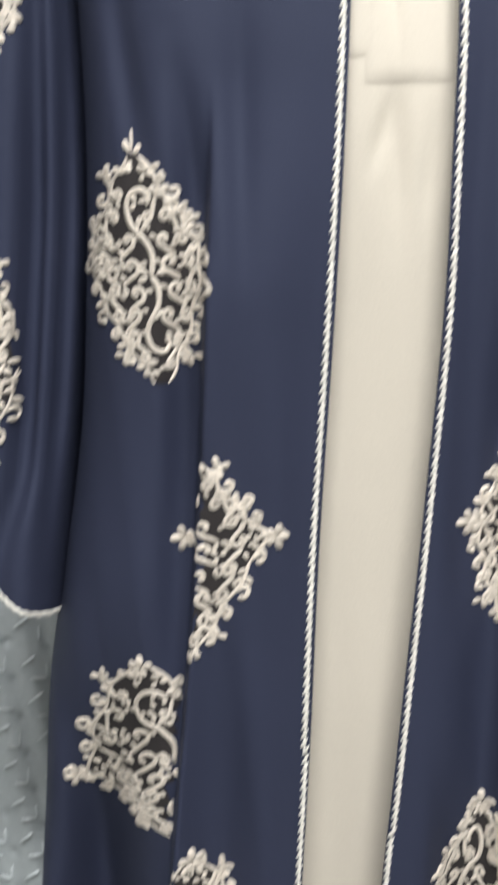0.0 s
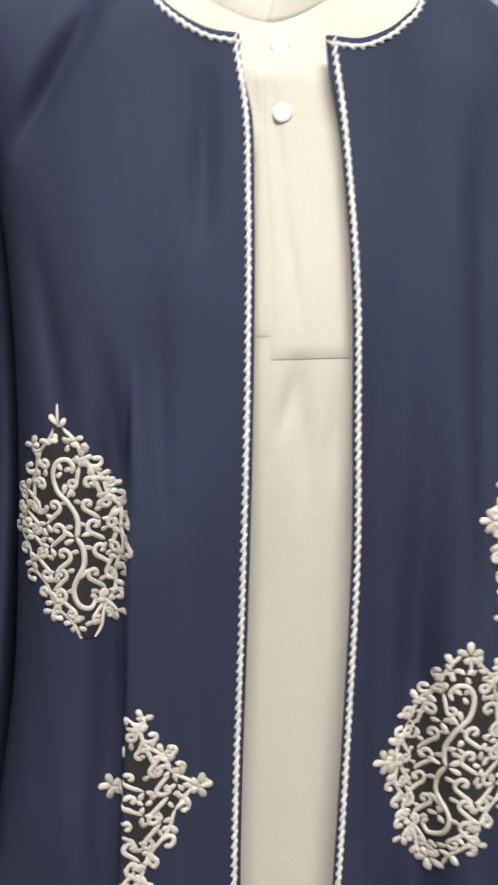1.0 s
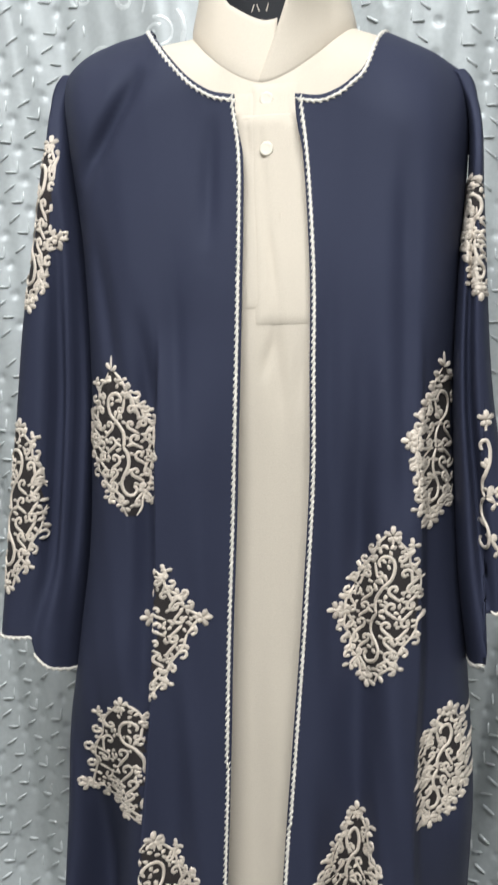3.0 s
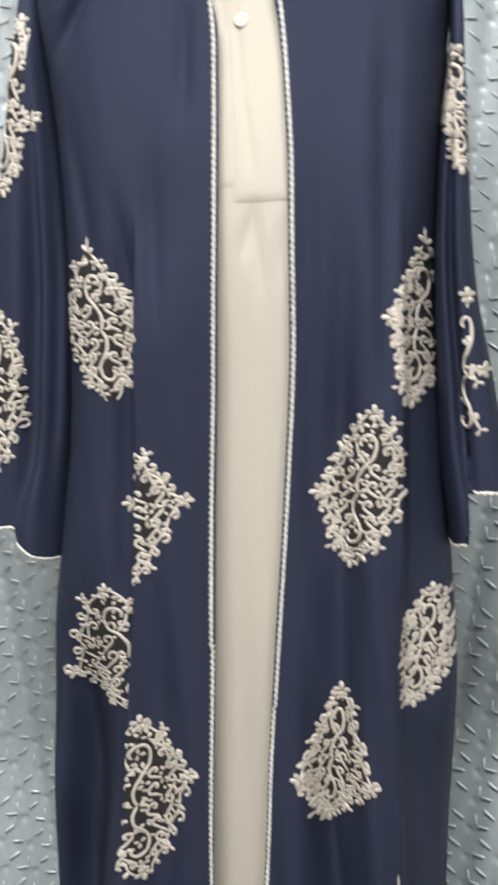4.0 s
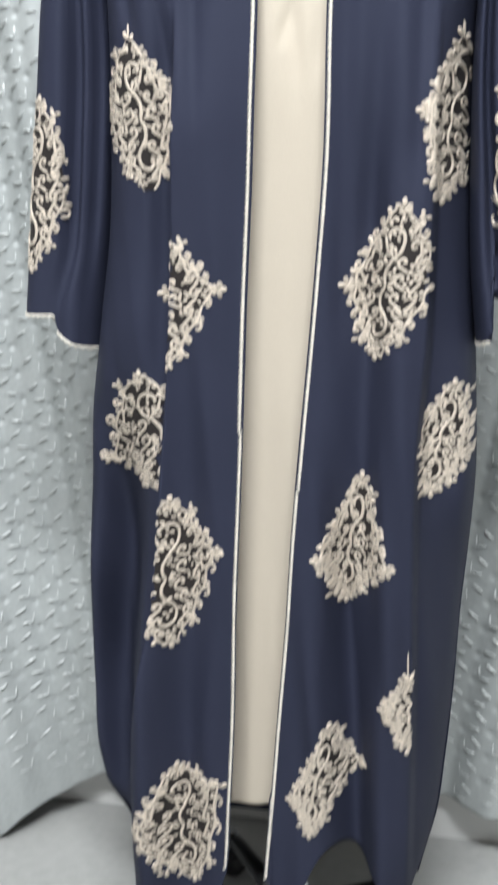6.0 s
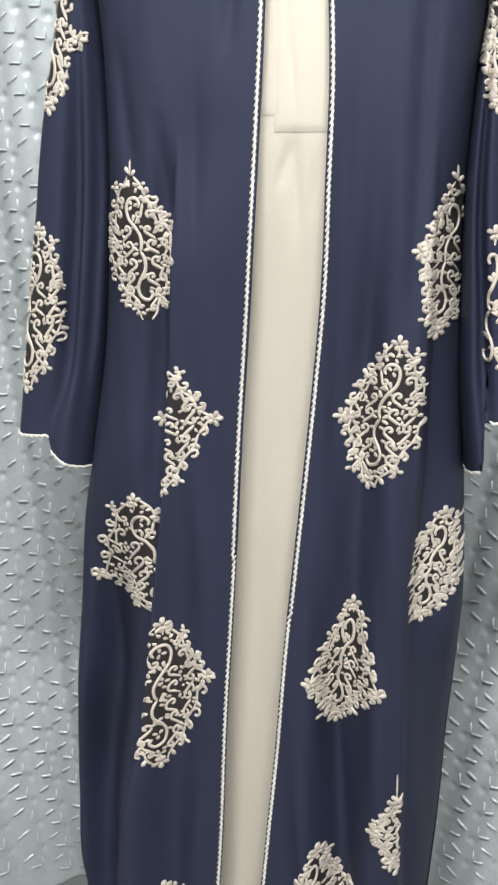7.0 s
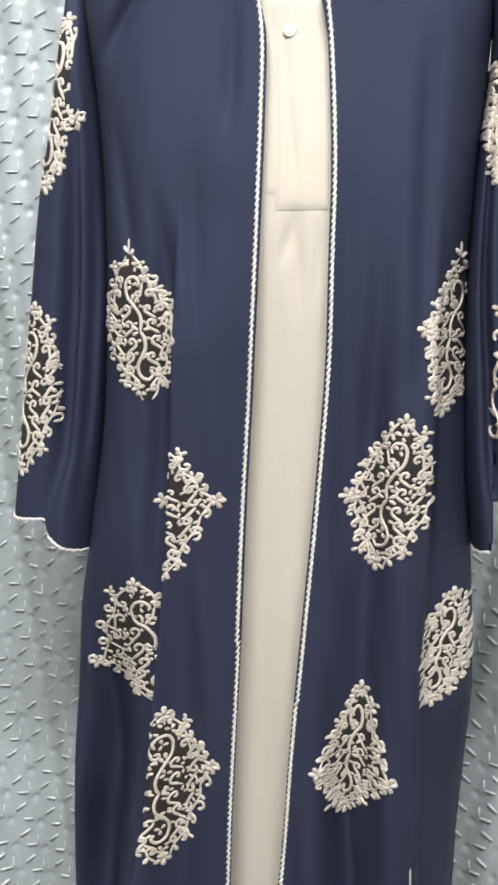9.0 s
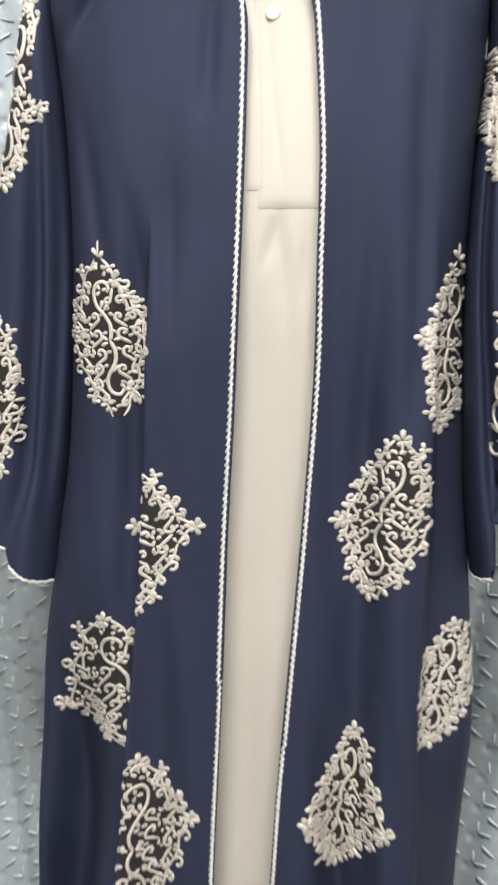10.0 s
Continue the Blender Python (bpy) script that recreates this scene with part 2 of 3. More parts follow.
XR = curve((1.36, 0.205), (1.30, 0.211), (1.2, 0.206), (1.127, 0.199), (1.02, 0.193), (0.913, 0.194), (0.80, 0.198), (0.705, 0.203), (0.586, 0.206), (0.524, 0.202), (0.427, 0.194), (0.36, 0.191), (0.255, 0.183), (0.182, 0.175), (0.132, 0.163), (0.075, 0.150))
OPEN_L = curve((1.3, -0.002), (1.278, -0.001), (1.23, 0.0045), (1.169, 0.0043), (1.078, 0.0013), (0.923, -0.0067), (0.79, -0.015), (0.667, -0.0205), (0.486, -0.0305), (0.322, -0.0375), (0.231, -0.0435), (0.159, -0.0485), (0.05, -0.0735))
OPEN_R = curve((1.3, 0.053), (1.275, 0.054), (1.227, 0.059), (1.177, 0.062), (1.116, 0.064), (1.025, 0.062), (0.948, 0.06), (0.817, 0.05), (0.667, 0.036), (0.55, 0.025), (0.457, 0.018), (0.324, 0.006), (0.218, -0.003), (0.15, -0.009), (0.1, -0.012))
FOLD_L = curve((1.05, -0.078), (0.958, -0.083), (0.858, -0.088), (0.724, -0.098), (0.608, -0.109), (0.485, -0.120), (0.347, -0.145), (0.216, -0.155), (0.05, -0.163))
FOLD_R = curve((1.0, 0.164), (0.88, 0.162), (0.809, 0.160), (0.743, 0.158), (0.677, 0.153), (0.50, 0.150), (0.386, 0.151), (0.10, 0.150))
SHOULDER = curve((-0.215, 1.285), (-0.195, 1.325), (-0.167, 1.346), (-0.137, 1.358), (-0.099, 1.367), (-0.06, 1.382), (0.02, 1.398), (0.08, 1.384), (0.120, 1.359), (0.157, 1.340), (0.190, 1.322), (0.211, 1.304), (0.225, 1.275))
NECK = curve((-0.108, 1.378), (-0.092, 1.358), (-0.080, 1.341), (-0.062, 1.317), (-0.046, 1.299), (-0.025, 1.284), (-0.003, 1.279), (0.055, 1.276), (0.080, 1.274), (0.103, 1.287), (0.118, 1.308), (0.126, 1.338), (0.135, 1.36))
HEM = curve((-0.229, 0.185), (-0.216, 0.17), (-0.210, 0.145), (-0.191, 0.115), (-0.174, 0.065), (-0.15, 0.045), (-0.10, 0.045), (-0.075, 0.060), (-0.060, 0.11), (-0.050, 0.155), (-0.010, 0.150), (0.010, 0.124), (0.033, 0.134), (0.043, 0.160), (0.054, 0.182), (0.072, 0.191), (0.096, 0.172), (0.114, 0.152), (0.130, 0.128), (0.147, 0.108), (0.153, 0.118), (0.163, 0.134), (0.176, 0.182))


def base_y(x, z):
    """Smooth front of the dressed figure."""
    a, b = XL(z), XR(z)
    s = min(abs((x - (a + b) / 2) / ((b - a) / 2)), 1.0)
    depth = 0.109 + 0.015 * bell(z, 1.07, 0.14) - 0.007 * step(0.7, 0.2, z)
    y = 1.055 - depth * (1 - s**8) ** 0.5
    d = max(SHOULDER(x) - z, 0.0) / 0.105
    if d < 1:
        y = 1.062 - (1.062 - y) * math.sqrt(max(1 - (1 - d) ** 2, 0.0))
    return y


def flutes(x, z):
    grow = 0.0022 + 0.0105 * step(1.10, 0.25, z)
    wave = 0.75 * math.sin(2 * math.pi * (x / 0.083 + 0.35 * math.sin(2.1 * z + 1.0)))
    wave += 2.0 * noise.noise(Vector((x * 17, z * 1.4, 3.0))) + 0.9 * noise.noise(Vector((x * 38 + 4 * z, z * 2.2, 8.0)))
    return grow * wave


def coat_y(x, z):
    y = base_y(x, z)
    edge = min(abs(x - OPEN_L(z)), abs(x - OPEN_R(z)))
    y += flutes(x, z) * (0.25 + 0.75 * step(0.0, 0.05, edge)) - 0.003
    low = step(1.08, 0.94, z)
    if x < 0.0:
        y -= 0.025 * low * step(-0.002, 0.0025, x - FOLD_L(z)) * (1 - 0.75 * step(0.0, 0.07, x - FOLD_L(z)))
        y += 0.070 * low * bell(x, FOLD_L(z) - 0.048, 0.034) * step(0.78, 0.50, z)
        y += 0.010 * low * bell(x, FOLD_L(z) - 0.012, 0.011) * step(0.62, 0.86, z)
        # slanting creases from the shoulder to the armhole
        for (ax, az), (bx, bz), deep in (((-0.085, 1.318), (-0.158, 1.200), 0.017), ((-0.024, 1.268), (-0.030, 1.130), 0.007), ((-0.100, 1.10), (-0.080, 0.95), 0.007), ((-0.140, 1.17), (-0.118, 1.00), 0.007), ((-0.062, 1.14), (-0.060, 0.93), 0.005)):
            t = min(max(((x - ax) * (bx - ax) + (z - az) * (bz - az)) / ((bx - ax) ** 2 + (bz - az) ** 2), 0), 1)
            off = math.hypot(x - ax - t * (bx - ax), z - az - t * (bz - az))
            y += deep * bell(off, 0, 0.009) * math.sin(math.pi * min(max(t, 0.05), 0.95))
    else:
        y -= 0.016 * low * step(0.002, -0.003, x - FOLD_R(z)) * (1 - 0.75 * step(0.0, -0.06, x - FOLD_R(z)))
        y += step(0.95, 0.80, z) * (0.010 * step(-0.001, 0.004, x - FOLD_R(z)) + (0.008 + 0.022 * step(0.60, 0.48, z)) * step(0.0, 0.040, x - FOLD_R(z)))
        y += 0.030 * step(0.66, 0.45, z) * bell(x, 0.072 + 0.04 * (0.6 - z), 0.017)
        y += 0.015 * step(1.0, 0.85, z) * bell(x, 0.100, 0.015)
        y += 0.022 * step(0.150, 0.188, x) * bell(z, 0.955, 0.085)
        for ax, hi, lo, deep in ((0.152, 1.26, 0.95, 0.009), (0.112, 1.10, 0.90, 0.005), (0.082, 1.16, 0.80, 0.006)):
            y += deep * bell(x, ax - 0.02 * (hi - z), 0.011) * step(hi, hi - 0.12, z) * step(lo - 0.1, lo, z)
    return y


def coat_point(x, z):
    return Vector((x, coat_y(x, z), z))


# ---------------------------------------------------------------- mannequin and its stand
def loft(rings, n=28):
    """A closed skin through rings of (z, x middle, y middle, half width, half depth)."""
    verts, faces = [], []
    for z, cx, cy, rx, ry in rings:
        verts += [(cx + rx * math.cos(2 * math.pi * i / n), cy + ry * math.sin(2 * math.pi * i / n), z) for i in range(n)]
    for k in range(len(rings) - 1):
        for i in range(n):
            j = (i + 1) % n
            faces.append((k * n + i, k * n + j, (k + 1) * n + j, (k + 1) * n + i))
    faces.append(tuple(reversed(range(n))))
    faces.append(tuple((len(rings) - 1) * n + i for i in range(n)))
    return verts, faces


NX, NY = 0.016, 1.065
v1, f1 = loft([(0.72, 0.0, 1.065, 0.09, 0.055), (0.80, 0.0, 1.06, 0.12, 0.075), (0.95, 0.0, 1.06, 0.105, 0.07), (1.05, 0.005, 1.055, 0.115, 0.08), (1.15, 0.01, 1.055, 0.13, 0.085),
               (1.25, 0.012, 1.06, 0.15, 0.07), (1.31, 0.014, 1.065, 0.12, 0.055), (1.335, NX, NY, 0.075, 0.052), (1.36, NX, NY, 0.058, 0.050), (1.385, NX - 0.004, NY, 0.054, 0.049), (1.404, NX - 0.005, NY, 0.055, 0.049), (1.410, NX - 0.005, NY, 0.051, 0.045)])
v2, f2 = loft([(1.4105, NX - 0.005, NY, 0.033, 0.031), (1.456, NX - 0.005, NY, 0.033, 0.031), (1.460, NX - 0.005, NY, 0.050, 0.046), (1.472, NX - 0.005, NY, 0.050, 0.046), (1.476, NX - 0.005, NY, 0.044, 0.040)])
me = mesh_of("mannequin", v1 + v2, f1 + [tuple(i + len(v1) for i in f) for f in f2], BLACK)
me.materials.append(CHROME)
for k, p in enumerate(me.polygons):
    p.material_index = 1 if k >= len(f1) else 0
tagged(new("mannequin", me), "black fabric covered headless mannequin with a chrome neck cap", "mannequin")
# small pale print on the neck
for k, (dx, lean) in enumerate(((-0.006, 0.35), (-0.001, -0.35), (0.008, 0.3))):
    bm = box(-0.0004, 0.0004, -0.0003, 0.0003, -0.0035, 0.0035)
    bmesh.ops.transform(bm, matrix=Matrix.Translation((0.012 + dx, NY - 0.0496, 1.375)) @ Matrix.Rotation(lean, 4, "Y"), verts=bm.verts)
    tagged(part("printed_mark", bm, CREAM, smooth=False), "tiny pale printed stroke on the black mannequin neck", "print", "neck print")

HUB = Vector((0.009, 1.020, 0.0))
stand = empty("mannequin_stand", "black star base with castors and a chrome pole under the mannequin", "stand", at=HUB)


def lathe(profile, n=20, at=(0, 0, 0)):
    bm = bmesh.new()
    rings = [[bm.verts.new((at[0] + r * math.cos(2 * math.pi * i / n), at[1] + r * math.sin(2 * math.pi * i / n), at[2] + z)) for i in range(n)] for r, z in profile]
    for a, b in zip(rings, rings[1:]):
        for i in range(n):
            bm.faces.new((a[i], a[(i + 1) % n], b[(i + 1) % n], b[i]))
    bm.faces.new(list(reversed(rings[0])))
    bm.faces.new(rings[-1])
    return bm


part("pole", lathe([(0.0125, 0.13), (0.0125, 0.735)]), CHROME, stand, "chrome pole")
part("collar", lathe([(0.020, 0.062), (0.022, 0.066), (0.022, 0.076), (0.018, 0.080), (0.022, 0.084), (0.022, 0.096), (0.017, 0.102), (0.015, 0.131)]), CHROME, stand, "ringed chrome collar")
part("hub", lathe([(0.030, 0.036), (0.034, 0.040), (0.034, 0.056), (0.026, 0.0615)]), ENAMEL, stand)
for deg, reach in ((127, 0.150), (33, 0.125), (199, 0.15), (271, 0.13), (343, 0.125)):
    a = math.radians(deg)
    bm = bmesh.new()
    d, side = Vector((math.cos(a), math.sin(a), 0)), Vector((-math.sin(a), math.cos(a), 0))
    rings = []
    for f, w, h, z in ((0.10, 0.013, 0.010, 0.048), (0.45, 0.012, 0.010, 0.056), (0.85, 0.010, 0.009, 0.056), (1.0, 0.010, 0.008, 0.054)):
        c = d * (0.034 * 0.6 + reach * f) + Vector((0, 0, z))
        rings.append([bm.verts.new(c + side * (w * math.cos(k * math.pi / 4)) + Vector((0, 0, h * math.sin(k * math.pi / 4)))) for k in range(8)])
    for r0, r1 in zip(rings, rings[1:]):
        for k in range(8):
            bm.faces.new((r0[k], r0[(k + 1) % 8], r1[(k + 1) % 8], r1[k]))
    bm.faces.new(rings[0])
    bm.faces.new(list(reversed(rings[-1])))
    leg = part("leg", bm, ENAMEL, stand)
    tip = d * (0.034 * 0.6 + reach)
    bm = bmesh.new()
    bmesh.ops.create_cone(bm, cap_ends=True, segments=18, radius1=0.021, radius2=0.021, depth=0.016, matrix=Matrix.Translation(tip + Vector((0, 0, 0.0212))) @ Matrix.Rotation(a + 0.5, 4, "Z") @ Matrix.Rotation(math.pi / 2, 4, "X"))
    bmesh.ops.bevel(bm, geom=bm.edges[:], offset=0.002, segments=2, affect="EDGES")
    part("castor_wheel", bm, ENAMEL, leg)
    part("castor_cap", lathe([(0.011, 0.044), (0.012, 0.050), (0.009, 0.064), (0.004, 0.066)], 14, tip), CHROME, leg, "small chrome castor cap")

# ---------------------------------------------------------------- inner dress
dress = empty("inner_dress", "beige cotton long dress with a standing collar, worn on the mannequin", "dress")


def dress_y(x, z):
    inside = max(OPEN_L(z) - x, x - OPEN_R(z), 0.0)
    y = base_y(x, z) + 0.012 + 0.014 * step(1.0, 0.5, z) + 0.020 * step(0.008, 0.045, inside) * step(1.31, 1.24, z)
    y += 0.004 * bell(x, 0.030 + 0.05 * (1.05 - z), 0.008) * bell(z, 1.03, 0.05)
    y += 0.002 * math.sin(2 * math.pi * (x / 0.045) + 2.0) * step(1.0, 0.4, z)
    # pulled creases round the placket's foot and a dent at its top corner
    for (ax, az), (bx, bz), deep, wide in (((0.017, 1.262), (0.023, 1.165), 0.0026, 0.0035), ((0.022, 1.180), (0.032, 1.083), 0.0034, 0.0032), ((0.031, 1.068), (0.014, 1.015), 0.0028, 0.0055), ((0.058, 1.065), (0.048, 0.985), 0.0022, 0.006), ((0.052, 1.268), (0.044, 1.250), 0.003, 0.004), ((0.004, 1.265), (0.009, 1.215), 0.003, 0.004)):
        t = min(max(((x - ax) * (bx - ax) + (z - az) * (bz - az)) / ((bx - ax) ** 2 + (bz - az) ** 2), 0), 1)
        off = math.hypot(x - ax - t * (bx - ax), z - az - t * (bz - az))
        y += deep * bell(off, 0, wide) * math.sin(math.pi * min(max(t, 0.04), 0.96))
    return y


def dress_side(z):
    return 0.024 + 0.055 * step(0.95, 0.70, z)


def dress_front(u, v):
    z = 1.262 + (0.226 - 1.262) * v - 0.012 * (1 - u) * step(0.9, 1.0, v)
    x = (XL(z) + dress_side(z)) * (1 - u) + (XR(z) - dress_side(z)) * u
    return (x, dress_y(x, z), z)


thick(put("dress_front", *grid(dress_front, steps(0, 1, 150), steps(0, 1, 260)), BEIGE, dress), 0.0015, 1.0)


FRONT = 1.16


def front_y(x, z):
    """The dress front, going over into the yoke towards the collar seam."""
    t = max((z - 1.255) / 0.039, 0.0)
    low = dress_y(x, min(z, 1.255))
    return low + (NY - 0.002 - 0.081 * FRONT - low) * t


def yoke(u, v):
    """Collar seam at v = 0, running out under the coat's neckline."""
    a = -1.75 + 3.5 * u
    rx, ry = NX + 0.004 + 0.081 * math.sin(a), NY - 0.002 - 0.081 * FRONT * math.cos(a)
    rz = 1.294 + 0.066 * abs(math.sin(a)) ** 1.7
    if abs(a) > math.pi / 2:
        rz = 1.360
    ox = NX + 0.010 + (0.120 + 0.012 * math.cos(a)) * math.sin(a)
    oz = min(NECK(ox) - 0.024, 1.336)
    oy = dress_y(ox, oz) - 0.0006 + max(abs(a) - 1.5, 0) * 0.05
    t = v
    return (rx + (ox - rx) * v, ry + (oy - ry) * t, rz + (oz - rz) * v)


put("yoke", *grid(yoke, steps(0, 1, 70), steps(0, 1, 14)), BEIGE, dress, "plain beige yoke below the collar")


def dress_back(u, v):
    z = 1.335 + (0.226 - 1.335) * v
    a, b = XL(z) + dress_side(z), XR(z) - dress_side(z)
    x = a + (b - a) * u
    s = abs(2 * u - 1)
    return (x, 1.064 + 0.075 * math.sqrt(max(1 - s * s, 0)) * step(0, 0.12, v), min(z, SHOULDER(x) - 0.012))


put("dress_back", *grid(dress_back, steps(0, 1, 40), steps(0, 1, 40)), BEIGE, dress)


# standing collar: two overlapping leaves round the neck, open in a slanting notch
def collar_leaf(side):
    def point(u, v):
        # u: from the front edge round to the nape, v: seam to top
        a = (-0.06 + 3.29 * u) if side > 0 else (-0.16 + 3.05 * u)
        front = max(1 - u / 0.30, 0.0)
        ang = -math.pi / 2 + side * a
        ring = 0.0805 - 0.014 * v + 0.002 * v * math.sin(7 * u + side)
        if side > 0:
            lean = 0.031 * front * v
            height = 0.080 + 0.004 * step(0, 0.25, u)
            out = -0.0012 + 0.0022 * min(v * 5, 1) + 0.014 * v * v * front
        else:
            lean = 0.002 * front * v
            height = 0.061 + 0.006 * step(0.02, 0.22, u) + 0.013 * step(0.21, 0.30, u)
            out = -0.0024 + 0.0018 * min(v * 5, 1) + 0.004 * v * front
        r = ring + out
        x = NX + 0.004 + r * 1.03 * math.cos(ang) + lean
        y = NY - 0.002 + r * math.sin(ang) * (FRONT if math.sin(ang) < 0 else 1.0)
        s = min(abs(r * math.cos(ang)) / 0.078, 1.0)
        z0 = 1.298 + 0.062 * s**1.7 if math.sin(ang) < 0 else 1.360
        return (x, y, z0 - 0.006 + height * v * (1 - 0.18 * step(0.5, 1.0, s) * (1 if side > 0 else 0.6)))
    return point


for side, text in ((-1, "beige collar leaf standing up"), (1, "beige collar leaf folded slightly open")):
    verts, faces = grid(collar_leaf(side), steps(0, 1, 48), steps(0, 1, 12))
    thick(put("collar_leaf", verts, faces, BEIGE, dress, text), 0.0022, 0.0)


def strip(x_left, x_right, z_top, z_foot, lift, n=8, m=60):
    def point(u, v):
        z = z_top + (z_foot - z_top) * v
        x = x_left(z) + (x_right(z) - x_left(z)) * u
        edge = min(u, 1 - u, v * 4, (1 - v) * 4) * 8
        return (x, front_y(x, z) - lift * min(edge, 1.0) ** 0.5 - 0.0004, z)
    return grid(point, steps(0, 1, n * 2), steps(0, 1, m))


put("placket", *strip(lambda z: 0.012 + 0.02 * (1.07 - z) * 0.3, lambda z: 0.0635 - 0.010 * step(1.2, 1.28, z), 1.292, 1.071, 0.0015), BEIGE, dress, "button placket of doubled beige cotton")
put("placket_fold", *strip(lambda z: -0.006, lambda z: 0.0135 + 0.010 * step(1.2, 1.08, z), 1.284, 1.086, 0.0009, 4), BEIGE, dress, "folded edge of the placket")
for bx, bz in ((0.0245, 1.277), (0.0245, 1.2305)):
    bm = lathe([(0.0060, 0.0), (0.0065, 0.0006), (0.0062, 0.0013), (0.0050, 0.0016), (0.0040, 0.0013), (0.0015, 0.0013)], 18)
    bmesh.ops.transform(bm, matrix=Matrix.Translation((bx, front_y(bx, bz) - 0.0019, bz)) @ Matrix.Rotation(math.pi / 2, 4, "X"), verts=bm.verts)
    part("button", bm, BUTTON, dress, "round cream button")
bm = box(-0.0012, 0.0012, -0.0004, 0.0004, -0.007, 0.007)
bmesh.ops.transform(bm, matrix=Matrix.Translation((0.036, dress_y(0.036, 1.165) - 0.0016, 1.165)), verts=bm.verts)
part("buttonhole", bm, BEIGE, dress, "stitched buttonhole", smooth=False)

# ---------------------------------------------------------------- navy coat
coat = empty("open_coat", "navy crepe open long coat with cream scroll embroidery and braid", "coat")


def panel(side):
    edge, rim = (OPEN_L, XL) if side < 0 else (OPEN_R, XR)

    def point(q, r):
        x_top = edge(1.30) + (rim(1.33) - edge(1.30)) * q
        top = min(NECK(x_top), SHOULDER(x_top)) if -0.105 < x_top < 0.130 else SHOULDER(x_top)
        x_low = edge(0.15) + (rim(0.18) - edge(0.15)) * q
        z = top + (HEM(x_low) - top) * r
        x = edge(z) + (rim(z) - edge(z)) * q
        x = x_top + (x - x_top) * step(0.0, 0.05, r)
        # two passes settle x and z at the ragged hem
        z = top + (HEM(x) * step(0.5, 1.0, r) + HEM(x_low) * (1 - step(0.5, 1.0, r)) - top) * r
        x2 = edge(z) + (rim(z) - edge(z)) * q
        x = x_top + (x2 - x_top) * step(0.0, 0.05, r)
        return (x, coat_y(x, z), z)
    qs = [q**1.0 for q in steps(0, 1, 110)]
    return grid(point, qs if side > 0 else list(reversed(qs)), steps(0, 1, 230))


for side in (-1, 1):
    thick(put("front_panel", *panel(side), NAVY, coat), 0.0016, 1.0)


def coat_back(u, v):
    z0 = 1.372
    z = z0 + (0.10 - z0) * v
    a, b = XL(z), XR(z)
    x = a + (b - a) * u
    zz = min(z, SHOULDER(x) - 0.003, 1.352)
    s = abs(2 * u - 1)
    return (x, 1.060 + (0.105 + 0.006 * math.sin(40 * x)) * math.sqrt(max(1 - s * s, 0)) * step(0, 0.10, v), zz)


thick(put("back_panel", *grid(coat_back, list(reversed(steps(0, 1, 60))), steps(0, 1, 80)), NAVY, coat), 0.0016, 1.0)

# sleeves: flattened tubes that widen to a slanting cuff; the left one's rear layer hangs a little lower
SL_OUT = {-1: curve((1.340, -0.176), (1.322, -0.196), (1.29, -0.203), (1.249, -0.205), (1.17, -0.216), (1.10, -0.232), (0.972, -0.249), (0.815, -0.267), (0.70, -0.281)),
          1: curve((1.322, 0.192), (1.301, 0.212), (1.277, 0.218), (1.19, 0.222), (1.092, 0.225), (1.03, 0.227), (0.98, 0.231), (0.905, 0.244), (0.797, 0.260), (0.70, 0.272))}
SL_IN = {-1: curve((1.340, -0.168), (1.30, -0.182), (1.25, -0.176), (1.15, -0.165), (1.03, -0.163), (0.916, -0.170), (0.80, -0.182), (0.72, -0.190)),
         1: curve((1.322, 0.184), (1.28, 0.203), (1.2, 0.207), (1.127, 0.197), (1.03, 0.190), (0.913, 0.190), (0.83, 0.192), (0.73, 0.202))}
REAR_CUFF = curve((-0.290, 0.770), (-0.272, 0.769), (-0.252, 0.764), (-0.2255, 0.749), (-0.208, 0.7365), (-0.188, 0.7275))
CUFF = {-1: lambda x: 0.767 - (0.767 - REAR_CUFF(max(x, -0.226))) * min(max((x + 0.2285) / 0.002, 0.0), 1.0),
        1: lambda x: 0.738 + 0.65 * (min(x, 0.2185) - 0.200) + (0.046 - 0.1 * max(x - 0.235, 0.0)) * min(max((x - 0.2180) / 0.002, 0.0), 1.0)}


def sleeve_y(side, x, z):
    a, b = SL_OUT[side](z), SL_IN[side](z)
    m, h = (a + b) / 2, max(abs(b - a) / 2, 0.004)
    s = min(abs((x - m) / h), 1.0)
    top = step(1.335, 1.20, z)
    y = 1.045 - (0.022 + 0.050 * top) * math.sqrt(1 - s**4)
    p = min(max((x - a) / (b - a), 0.0), 1.0)
    # an outer face, a deep pleat, and a narrower inner roll against the body
    pleat = (0.53 + 0.13 * step(0.76, 0.84, z) if side < 0 else 0.63) + 0.03 * math.sin(4 * z)
    top = step(1.22, 0.98, z)
    cuff = 0.20 + 0.80 * step(0.76, 0.88, z)
    y += 0.026 * top * cuff * bell(p, pleat, 0.10) + (0.016 * top * cuff * bell(p, 0.86, 0.07) if side < 0 else 0)
    y += 0.002 * math.sin(9 * p + 6 * z) * top * (1 - s**4)
    return y


